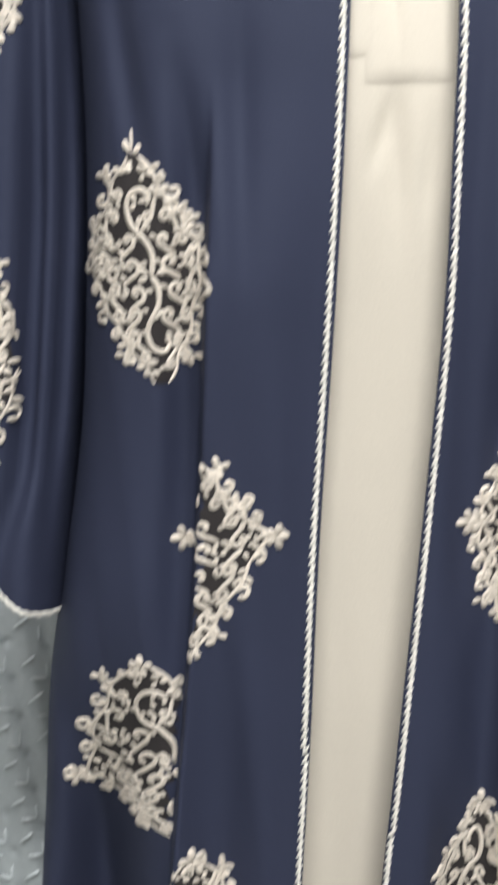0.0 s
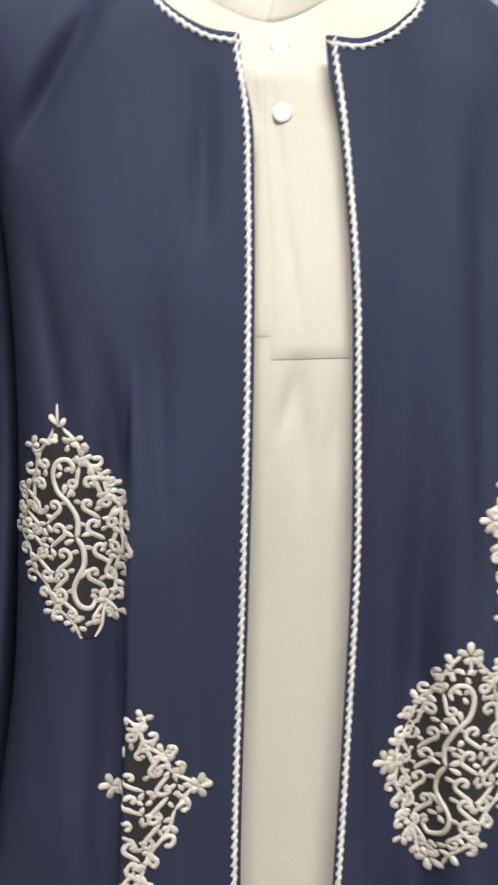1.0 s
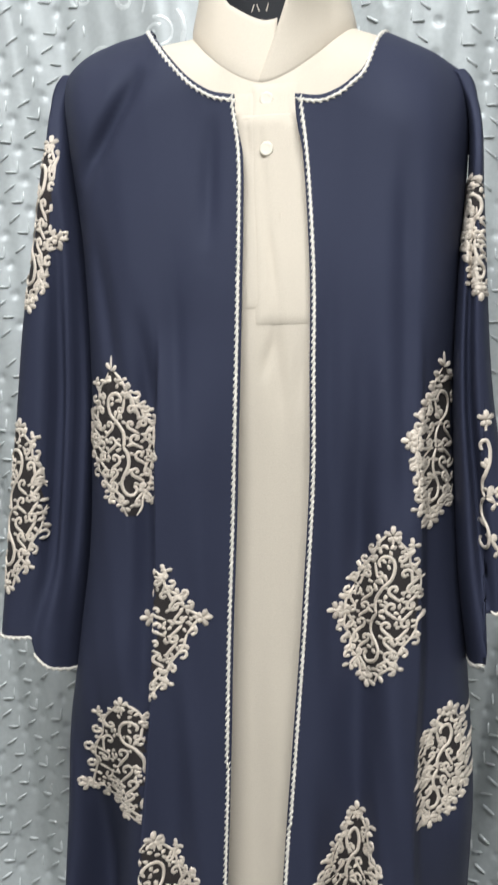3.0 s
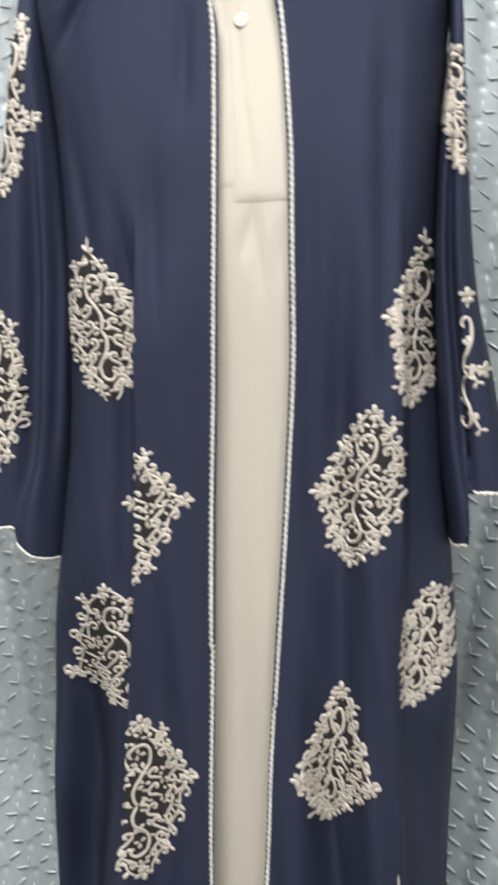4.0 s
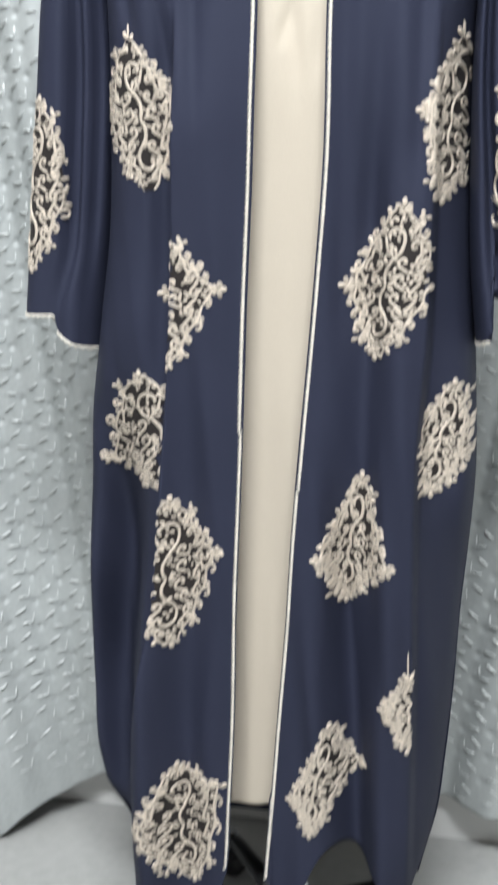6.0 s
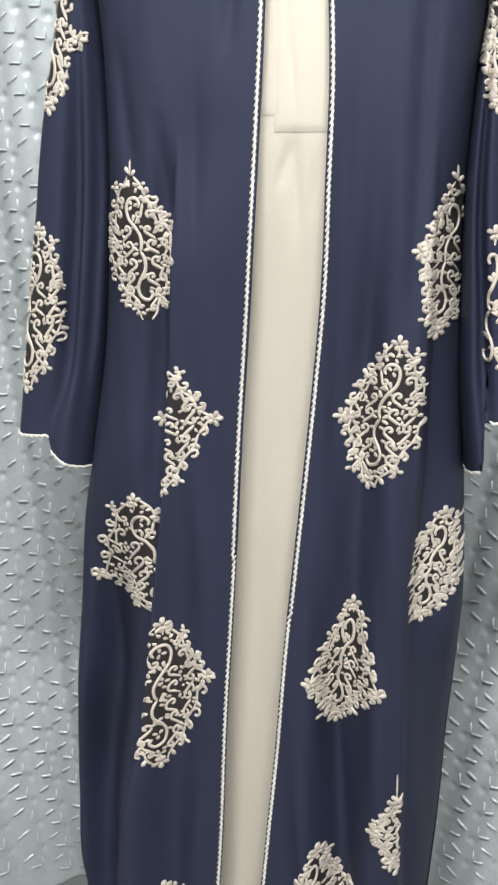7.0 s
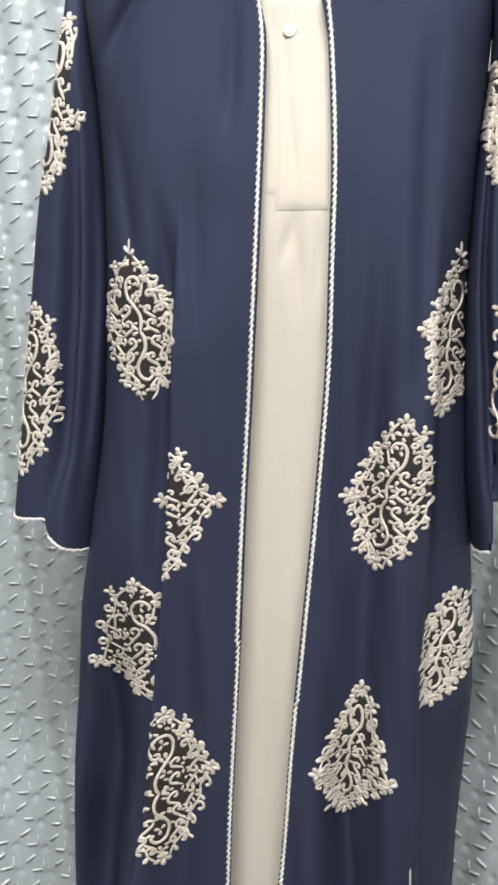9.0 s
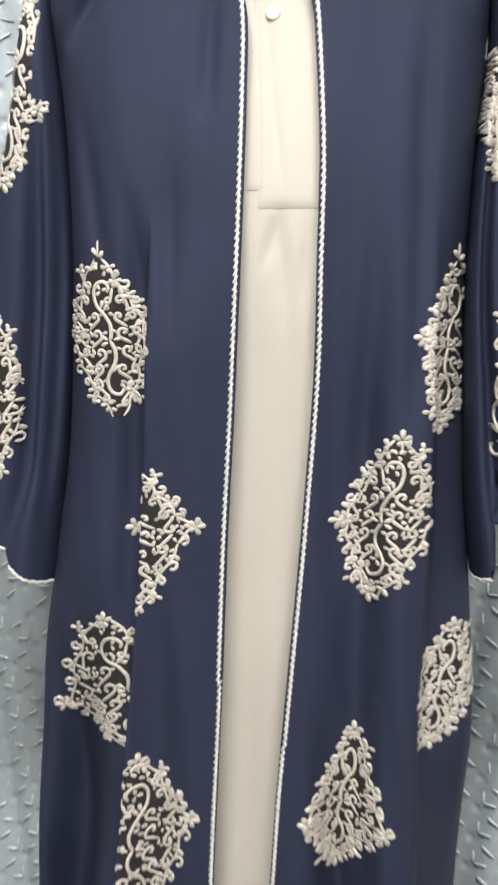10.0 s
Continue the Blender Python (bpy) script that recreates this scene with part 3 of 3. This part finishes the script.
def sleeve(side):
    def point(u, v):
        # u: 0..1 across the front, 1..2 back again
        front = u <= 1
        p = 0.5 - 0.5 * math.cos(math.pi * (u if front else 2 - u))
        top = 1.326 if side < 0 else 1.306
        z = top + (0.75 - top) * v
        x = SL_OUT[side](z) + (SL_IN[side](z) - SL_OUT[side](z)) * p
        z = top + (CUFF[side](x) - top) * v
        x = SL_OUT[side](z) + (SL_IN[side](z) - SL_OUT[side](z)) * p
        if front:
            return (x, sleeve_y(side, x, z), z)
        if side < 0:
            z += (REAR_CUFF(x) - 0.003 * step(-0.274, -0.260, x) - CUFF[-1](x)) * v**4
            return (x, 1.046 + (0.020 - 0.048 * v**3) * math.sin(math.pi * p), z)
        else:
            z += (-0.018 * math.sin(math.pi * p)) * v
        return (x, 1.046 + 0.030 * math.sin(math.pi * p), z)
    us = steps(0, 2, 72)
    return grid(point, us if side < 0 else list(reversed(us)), steps(0, 1, 130))


sleeves = {}
for side in (-1, 1):
    sleeves[side] = thick(put("sleeve", *sleeve(side), NAVY, coat), 0.0014, 1.0)


# ---------------------------------------------------------------- embroidery
class Cord:
    """Gathers raised threads and stitched leaves that lie on a surface point(x, z)."""

    def __init__(self, point):
        self.point, self.verts, self.faces = point, [], []

    def axes_at(self, x, z):
        p = self.point(x, z)
        tx = (self.point(x + 0.0012, z) - self.point(x - 0.0012, z)).normalized()
        tz = (self.point(x, z + 0.0012) - self.point(x, z - 0.0012)).normalized()
        n = tx.cross(tz).normalized()
        return p, tx, tz, n

    def line(self, pts, w, h, keep=None, ends=0.55):
        run = []
        for q in list(pts) + [None]:
            if q is not None and (keep is None or keep(*q)):
                run.append(q)
                continue
            if len(run) > 2:
                self._line(run, w, h, ends)
            run = []

    def _line(self, pts, w, h, ends):
        base, n = len(self.verts), len(pts)
        for i, (x, z) in enumerate(pts):
            a, b = pts[max(i - 1, 0)], pts[min(i + 1, n - 1)]
            dx, dz = b[0] - a[0], b[1] - a[1]
            length = math.hypot(dx, dz) or 1e-9
            p, tx, tz, nn = self.axes_at(x, z)
            along = tx * (dx / length) + tz * (dz / length)
            side = nn.cross(along)
            k = ends + (1 - ends) * min(1.0, min(i, n - 1 - i) / 2.0)
            for c, s in ((1, -0.15), (0.75, 0.68), (0, 1), (-0.75, 0.68), (-1, -0.15)):
                self.verts.append(p + side * (w * k * c) + nn * (h * k * s))
        for i in range(n - 1):
            for k in range(4):
                a = base + i * 5 + k
                self.faces.append((a, a + 1, a + 6, a + 5))
        self.faces.append(tuple(base + k for k in range(5)))
        self.faces.append(tuple(base + (n - 1) * 5 + k for k in reversed(range(5))))

    def leaf(self, x, z, angle, length, width, h, keep=None):
        """A padded stitched leaf whose foot is at x, z and which points along angle."""
        ca, sa = math.cos(angle), math.sin(angle)
        if keep and not (keep(x, z) and keep(x + ca * length * 0.8, z + sa * length * 0.8)):
            return
        base = len(self.verts)
        rows = []
        for f, up in ((1.0, -0.0003), (0.72, h * 0.75), (0.3, h)):
            for i in range(8):
                t = 2 * math.pi * i / 8
                l = length * (0.5 + 0.5 * f * math.cos(t))
                s = width * f * math.sin(t) * (0.75 + 0.25 * math.cos(t))
                px, pz = x + ca * l - sa * s, z + sa * l + ca * s
                p, tx, tz, n = self.axes_at(px, pz) if f == 1.0 else rows[i][1]
                if f == 1.0:
                    rows.append((p, (p, tx, tz, n)))
                    self.verts.append(p + n * up)
                else:
                    q = self.point(px, pz)
                    self.verts.append(q + n * up)
        for k in range(2):
            for i in range(8):
                j = (i + 1) % 8
                self.faces.append((base + k * 8 + i, base + k * 8 + j, base + (k + 1) * 8 + j, base + (k + 1) * 8 + i))
        self.faces.append(tuple(base + 16 + i for i in range(8)))

    def done(self, name, mat, parent, label=""):
        return put(name, self.verts, self.faces, mat, parent, label)


CORD_W, CORD_H = 0.00186, 0.0013


# the ornament in its own units: 1 across from the axis to the side flower's tip, 1 up from the middle to the top flower's tip
HALF_WIDE, HALF_HIGH, RIM = 0.048, 0.075, 0.80
STEM_UP = [(-0.12, 0.52), (-0.16, 0.58), (-0.08, 0.64), (0.06, 0.63), (0.15, 0.53), (0.13, 0.38), (0.0, 0.27), (-0.10, 0.14), (-0.09, 0.02), (-0.05, -0.04)]
STEM_DOWN = [(-0.05, -0.04), (-0.12, -0.15), (-0.10, -0.28), (0.03, -0.40), (0.10, -0.51), (0.06, -0.63), (-0.08, -0.67), (-0.17, -0.60), (-0.12, -0.55)]
CURLS_RIGHT = [(0.25, 0.62, 2.9), (0.36, 0.43, 4.2), (0.20, 0.24, 4.2), (0.51, 0.24, 4.0), (0.20, 0.03, 4.8), (0.55, 0.04, 4.0), (0.17, -0.19, 4.6), (0.50, -0.17, 4.2), (0.24, -0.36, 3.6), (0.47, -0.37, 3.6), (0.29, -0.54, 3.8), (0.18, -0.71, 2.8)]
CURLS_LEFT = [(-0.30, 0.60, 2.9), (-0.10, 0.43, 3.0), (-0.36, 0.41, 4.0), (-0.29, 0.22, 3.8), (-0.57, 0.20, 3.6), (-0.33, 0.02, 4.8), (-0.62, 0.0, 3.4), (-0.36, -0.19, 4.6), (-0.61, -0.20, 3.4), (-0.21, -0.38, 4.0), (-0.46, -0.40, 3.8), (-0.31, -0.57, 3.2), (-0.15, -0.77, 2.4)]
STEM_LEAVES = [(0.02, 0.30, 125), (0.05, 0.33, 100), (-0.03, -0.04, 30), (-0.03, -0.05, -25), (-0.10, -0.04, 165), (0.0, -0.38, 150), (0.02, -0.42, 125)]


def swell(t, bulge):
    t = min(max(t, 0.0), 1.0)
    return bulge * math.sin(t * math.pi / 2) + (1 - bulge) * t


def motif(name_label, parent, point, top, foot, left, right, keep=None, mirror=1, flowers="tflr", bulge=0.55, stalk=0.0, extra=None, sparse=False):
    """One pointed leaf-shaped motif: dark net ground, corded leafy rim, hooked stem, curls and corner flowers."""
    keep = keep or (lambda x, z: True)
    thing = empty("embroidered_motif", "", "")
    thing.parent = parent
    tagged(thing, name_label)
    rnd = random.Random(round(1000 * (top[0] + 3 * top[1])))
    middle = (top[1] + foot[1]) / 2

    def spine(z):
        return foot[0] + (top[0] - foot[0]) * (z - foot[1]) / (top[1] - foot[1])

    reach = {1: (right[0] - spine(right[1])) * (1.0 if "r" in flowers.lower() else 1.15), -1: (spine(left[1]) - left[0]) * (1.0 if "l" in flowers.lower() else 1.15)}

    def at(u, v):
        """From the ornament's units to the cloth."""
        u *= mirror
        side = 1 if u >= 0 else -1
        corner = right if side > 0 else left
        t = max(1 - abs(v), 0.02)
        waist = middle + (corner[1] - middle) * min(abs(u) / RIM, 1.0)
        z = waist + ((top[1] - waist) if v > 0 else (waist - foot[1])) * v
        return spine(z) + u * reach[side] * swell(t, bulge) / swell(t, 0.45), z

    def rim(v):
        return RIM * swell(1 - abs(v), 0.45)

    def near(u, v, d, angle):
        return u + d * math.cos(angle) / HALF_WIDE, v + d * math.sin(angle) / HALF_HIGH

    # ground
    if not sparse:
        verts, faces, ok = [], [], []
        nq, npp = 44, 14
        for j in range(nq + 1):
            v = -0.93 + 1.86 * j / nq
            for i in range(npp + 1):
                x, z = at((-1 + 2 * i / npp) * rim(v), v)
                ok.append(keep(x, z))
                verts.append(point(x, z) + Vector((0, -0.0007, 0)))
        for j in range(nq):
            for i in range(npp):
                k = j * (npp + 1) + i
                ring = (k, k + 1, k + npp + 2, k + npp + 1)
                if all(ok[q] for q in ring):
                    faces.append(ring if mirror > 0 else ring[::-1])
        if faces:
            put("net_ground", verts, faces, BROWN, thing, "dark brown net ground")

    # leafy rim: a winding vine with hooks and leaves to both sides
    border = Cord(point)
    for side in (-1, 1) if not sparse else ():
        track = [(side * (rim(v) + 0.034 * math.sin(19 * v + side)), v) for v in steps(-0.93, 0.93, 64)]
        border.line([at(*p) for p in track], CORD_W * 0.80, CORD_H * 0.8, keep)
        run, count = 0.004, 0
        for (u0, v0), (u1, v1) in zip(track, track[1:]):
            du, dv = (u1 - u0) * HALF_WIDE, (v1 - v0) * HALF_HIGH
            run += math.hypot(du, dv)
            if run < 0.0066:
                continue
            run, count = 0.0, count + 1
            if abs(v1) > 0.84:
                continue
            way = math.atan2(dv, du)
            out = way - side * math.pi / 2
            x, z = at(u1, v1)
            if count % 2:
                # a hook that rolls outward and ends in a bead
                r, sense = 0.0033 * rnd.uniform(0.9, 1.15) * (0.55 + 0.45 * min((1 - abs(v1)) / 0.45, 1)), side if v1 > 0 else -side
                cu, cv = near(u1, v1, r * 1.5, out)
                roll = [at(*near(cu, cv, r * (1.25 - 0.75 * k / 9), out + math.pi + sense * 0.48 * k)) for k in range(10)]
                border.line([(x, z)] + roll, CORD_W * 0.9, CORD_H, keep)
                bx, bz = roll[-1]
                border.leaf(bx - 0.0024, bz, 0.0, 0.0050, 0.0027, 0.0016, keep)
                border.leaf(x, z, out + math.pi + rnd.uniform(-0.7, 0.7), 0.0072, 0.0026, 0.0013, keep)
            else:
                turn = (0.75 if v1 > 0 else -0.75) * side
                border.leaf(x, z, out + turn * mirror + rnd.uniform(-0.2, 0.2), 0.0080 + rnd.uniform(-0.001, 0.001), 0.0032, 0.0016, keep)
                if rnd.random() < 0.6:
                    border.leaf(x, z, out + math.pi - turn, 0.0068, 0.0026, 0.0013, keep)
    if border.verts:
        tagged(border.done("leaf_edging", CREAM, thing), kind="stuff")

    # hooked stem and its leaves
    ink = []
    for line in (STEM_UP, STEM_DOWN):
        fu = curve(*[(i, p[0]) for i, p in enumerate(line)])
        fv = curve(*[(i, p[1]) for i, p in enumerate(line)])
        way = [at(fu(t), fv(t)) for t in steps(0, len(line) - 1, 44)]
        ink += way
        for shown, run in itertools.groupby(way, lambda p: keep(*p)):
            main = Cord(point)
            main.line(list(run) if shown else [], CORD_W * 1.06, CORD_H * 1.4)
            if main.verts:
                main.done("stem", CREAM, thing)
    for u, v, deg in STEM_LEAVES:
        main = Cord(point)
        main.leaf(*at(u, v), math.radians(deg if mirror > 0 else 180 - deg), 0.0090, 0.0029, 0.0014, keep)
        if main.verts:
            main.done("stem_leaf", CREAM, thing)

    # curls that branch off the rim, each with a rolled end and leaves on its stalk
    for k, (cu, cv, mm) in enumerate(CURLS_RIGHT + CURLS_LEFT):
        if sparse and k % 6 != 4:
            continue
        side = 1 if cu > 0 else -1
        sense = 1 if k % 2 else -1
        r = mm * 0.00104 * rnd.uniform(0.94, 1.06)
        du, dv = side * (0.15 if abs(cu) < 0.4 else 0.10), 0.150 * sense * side * (1 if cv < 0.3 else -1)
        d = max(math.hypot(du * HALF_WIDE, dv * HALF_HIGH), r * 1.05)
        toward = math.atan2(dv * HALF_HIGH, du * HALF_WIDE)
        start = toward + sense * math.acos(min(r / d, 1.0))
        su, sv = near(cu, cv, d, toward)
        eu, ev = near(cu, cv, r, start)
        tail = [(su + (eu - su) * i / 6, sv + (ev - sv) * i / 6) for i in range(6)]
        roll = [near(cu, cv, r * (1 - 0.62 * i / 16), start + sense * 4.9 * i / 16) for i in range(17)]
        fill = Cord(point)
        fill.line([at(*p) for p in tail + roll], CORD_W, CORD_H, keep)
        ink += [at(*p) for p in tail + roll]
        bx, bz = at(*roll[-1])
        fill.leaf(bx - 0.0023, bz, 0.2, 0.0048, 0.0025, 0.0015, keep)
        tx, tz = at(su, sv)
        back = toward if mirror > 0 else math.pi - toward
        for turn in (-0.95, 0.85):
            fill.leaf(tx, tz, back + turn + rnd.uniform(-0.2, 0.2), 0.0076, 0.0029, 0.0014, keep)
        ox, oz = at(*roll[4])
        swing = start + sense * 1.2
        fill.leaf(ox, oz, swing if mirror > 0 else math.pi - swing, 0.0070, 0.0027, 0.0013, keep)
        if fill.verts:
            fill.done("scroll", CREAM, thing)
    # sprigs of two or three leaves in the gaps that are left
    gaps = Cord(point)
    for trial in range(0 if sparse else 420):
        v = rnd.uniform(-0.82, 0.82)
        u = rnd.uniform(-1, 1) * (rim(v) - 0.06)
        x, z = at(u, v)
        if not keep(x, z) or min(math.hypot(x - ix, z - iz) for ix, iz in ink) < 0.0054:
            continue
        turn = rnd.uniform(0, 6.28)
        for k in (0, 1.9, 3.6)[:rnd.choice((2, 3, 3))]:
            gaps.leaf(x, z, turn + k, 0.0066, 0.0028, 0.0013, keep)
        ink += [(x, z), (x + 0.003, z), (x - 0.003, z), (x, z + 0.003), (x, z - 0.003)]
    if gaps.verts:
        tagged(gaps.done("leaf_filling", CREAM, thing), kind="stuff")
    if stalk:
        tip = Cord(point)
        tip.leaf(top[0], top[1] - 0.007, math.pi / 2, stalk + 0.006, 0.0013, 0.0012)
        tip.leaf(top[0] - 0.001, top[1] - 0.004, math.pi / 2 + 0.5, 0.0085, 0.0027, 0.0016)
        tip.leaf(top[0] + 0.001, top[1] - 0.006, math.pi / 2 - 0.6, 0.0080, 0.0025, 0.0016)
        tip.done("stalk", CREAM, thing)
    # corner flowers
    spots = {"t": (top, 90), "f": (foot, 270), "l": (left, 180), "r": (right, 0), "x": (extra, 180)}
    for key in flowers + ("X" if extra else ""):
        (fx0, fz0), deg = spots[key.lower()]
        a = math.radians(deg)
        cx, cz = fx0 - math.cos(a) * 0.0085, fz0 - math.sin(a) * 0.0085
        petals = Cord(point)
        allow = None if key.isupper() else keep
        petals.line([(cx - math.cos(a) * 0.0025 * k, cz - math.sin(a) * 0.0025 * k) for k in range(5)], CORD_W, CORD_H, allow)
        for turn, long in ((0, 0.0098), (1.15, 0.0092), (-1.15, 0.0092), (2.4, 0.0070), (-2.4, 0.0070)):
            petals.leaf(cx, cz, a + turn + rnd.uniform(-0.12, 0.12), long, 0.0035, 0.0018, allow)
        if petals.verts:
            petals.done("flower", CREAM, thing)


def right_of(fn, gap=0.0015):
    return lambda x, z: x > fn(z) + gap


def left_of(fn, gap=0.0015):
    return lambda x, z: x < fn(z) - gap


TEXT = "cream corded scroll motif with leaf border"
body_left, body_right = left_of(FOLD_L, 0.002), right_of(FOLD_L, 0.001)
motif(TEXT, coat, coat_point, (-0.126, 1.037), (-0.110, 0.890), (-0.158, 0.963), (-0.083, 0.972), lambda x, z: x < FOLD_L(z) + 0.010, flowers="", mirror=-1, bulge=0.58, stalk=0.012)
motif(TEXT, coat, coat_point, (-0.095, 0.862), (-0.103, 0.712), (-0.150, 0.795), (-0.034, 0.802), body_right, flowers="tfr", bulge=-0.1, extra=(-0.108, 0.795))
motif(TEXT, coat, coat_point, (-0.130, 0.718), (-0.097, 0.580), (-0.190, 0.613), (-0.066, 0.650), body_left, flowers="tfl", mirror=-1, bulge=0.40)
motif(TEXT, coat, coat_point, (0.134, 0.886), (0.107, 0.732), (0.078, 0.805), (0.165, 0.812), lambda x, z: x < FOLD_R(z) + 0.001, flowers="tfl", extra=(0.072, 0.805), bulge=0.55)
motif(TEXT, coat, coat_point, (0.182, 1.033), (0.167, 0.879), (0.154, 0.958), (0.206, 0.942), lambda x, z: x < 0.1895, flowers="f", extra=(0.143, 0.963), bulge=0.65, stalk=0.012)
motif(TEXT, coat, coat_point, (0.184, 0.709), (0.162, 0.590), (0.142, 0.642), (0.204, 0.632), right_of(FOLD_R, 0.000), flowers="tfr", bulge=0.65, extra=(0.150, 0.640))
motif(TEXT, coat, coat_point, (-0.098, 0.592), (-0.102, 0.424), (-0.158, 0.490), (-0.043, 0.533), body_right, flowers="tfr", bulge=0.25)
motif(TEXT, coat, coat_point, (0.095, 0.617), (0.077, 0.468), (0.045, 0.527), (0.131, 0.522), None, flowers="tflr", bulge=-0.2)
motif(TEXT, coat, coat_point, (-0.102, 0.287), (-0.087, 0.137), (-0.152, 0.209), (-0.054, 0.264), None, flowers="tfl", bulge=0.45)
motif(TEXT, coat, coat_point, (0.063, 0.341), (0.042, 0.205), (0.016, 0.250), (0.101, 0.284), None, flowers="tflr", bulge=-0.5)
motif(TEXT, coat, coat_point, (0.145, 0.405), (0.154, 0.312), (0.114, 0.366), (0.180, 0.345), left_of(FOLD_R), flowers="tfl", bulge=0.1, stalk=0.03)


def on_sleeve(side):
    return lambda x, z: Vector((x, sleeve_y(side, x, z), z))


left_sleeve, right_sleeve = on_sleeve(-1), on_sleeve(1)
motif(TEXT, sleeves[-1], left_sleeve, (-0.193, 1.262), (-0.216, 1.090), (-0.252, 1.165), (-0.176, 1.160), lambda x, z: SL_OUT[-1](z) + 0.002 < x < (-0.170 if abs(z - 1.16) < 0.010 else -0.187 - 0.10 * (1.2 - z)), flowers="tfr")
motif(TEXT, sleeves[-1], left_sleeve, (-0.232, 0.987), (-0.251, 0.812), (-0.284, 0.900), (-0.202, 0.910), lambda x, z: SL_OUT[-1](z) + 0.003 < x < -0.207, flowers="tf")
motif(TEXT, sleeves[1], right_sleeve, (0.208, 1.204), (0.216, 1.088), (0.199, 1.150), (0.250, 1.150), lambda x, z: x < SL_OUT[1](z) - 0.002, flowers="tfl")
motif(TEXT, sleeves[1], right_sleeve, (0.219, 0.987), (0.219, 0.832), (0.192, 0.923), (0.241, 0.911), lambda x, z: 0.2115 < x < SL_OUT[1](z) - 0.002, flowers="tr", sparse=True)


# ---------------------------------------------------------------- braided edges
def braid(name, pts, point, parent, w=0.0015, pitch=0.0060, label=""):
    """A twisted cord: a row of slanting stitched beads along a line."""
    cord = Cord(point)
    length = 0.0
    cord.line(pts, w * 0.75, w * 0.6)
    for (x0, z0), (x1, z1) in zip(pts, pts[1:]):
        seg = math.hypot(x1 - x0, z1 - z0)
        a = math.atan2(z1 - z0, x1 - x0)
        while length < seg:
            f = length / seg
            x, z = x0 + (x1 - x0) * f, z0 + (z1 - z0) * f
            c, s = math.cos(a - 0.55), math.sin(a - 0.55)
            cord.leaf(x - c * pitch * 0.62, z - s * pitch * 0.62, a - 0.55, pitch * 1.35, w, w * 0.75)
            length += pitch
        length -= seg
    return cord.done(name, BRAID, parent, label)


def over(fn, lift):
    return lambda x, z: fn(x, z) + Vector((0, -lift, 0))


edge_point = over(coat_point, 0.0006)
braid("front_braid", [(OPEN_L(z) - 0.0038, z) for z in steps(1.276, 0.66, 60)], edge_point, coat, label="twisted cream braid")
braid("front_braid", [(OPEN_L(z) - 0.0025, z) for z in steps(0.66, 0.16, 60)], edge_point, coat, 0.0013, 0.006, "thin cream edge cord")
braid("front_braid", [(OPEN_R(z) + 0.0038, z) for z in steps(1.272, 0.60, 60)], edge_point, coat, label="twisted cream braid")
braid("front_braid", [(OPEN_R(z) + 0.0028, z) for z in steps(0.60, 0.15, 60)], edge_point, coat, 0.0016, 0.006, "thin cream edge cord")
braid("neck_braid", [(x, NECK(x) - 0.0052) for x in steps(-0.098, 0.0, 40)], edge_point, coat, label="twisted cream braid")
braid("neck_braid", [(x, NECK(x) - 0.0052) for x in steps(0.056, 0.133, 40)], edge_point, coat, label="twisted cream braid")
braid("cuff_braid", [(x, CUFF[-1](x) + 0.001) for x in steps(-0.269, -0.2290, 20)], over(left_sleeve, 0.0008), sleeves[-1], 0.0017, 0.0054, "cream braid on the cuff")
braid("cuff_braid", [(x, CUFF[-1](x) + 0.001) for x in steps(-0.2250, -0.190, 24)], over(left_sleeve, 0.0008), sleeves[-1], 0.0017, 0.0054, "cream braid on the cuff")
braid("cuff_braid", [(x, REAR_CUFF(x) - 0.003 * step(-0.274, -0.260, x) + 0.001) for x in steps(-0.262, -0.2260, 20)], lambda x, z: Vector((x, 1.0425 - 0.028 * math.sin(math.pi * (x - SL_OUT[-1](z)) / (SL_IN[-1](z) - SL_OUT[-1](z))), z)), sleeves[-1], 0.0015, 0.0054, "cream braid on the cuff")
braid("cuff_braid", [(x, CUFF[1](x) + 0.001) for x in steps(0.2245, 0.257, 20)], over(right_sleeve, 0.0008), sleeves[1], 0.0019, 0.0058, "cream braid on the cuff")
braid("cuff_braid", [(x, CUFF[1](x) + 0.001) for x in steps(0.202, 0.2150, 10)], over(right_sleeve, 0.0008), sleeves[1], 0.0019, 0.0058, "cream braid on the cuff")
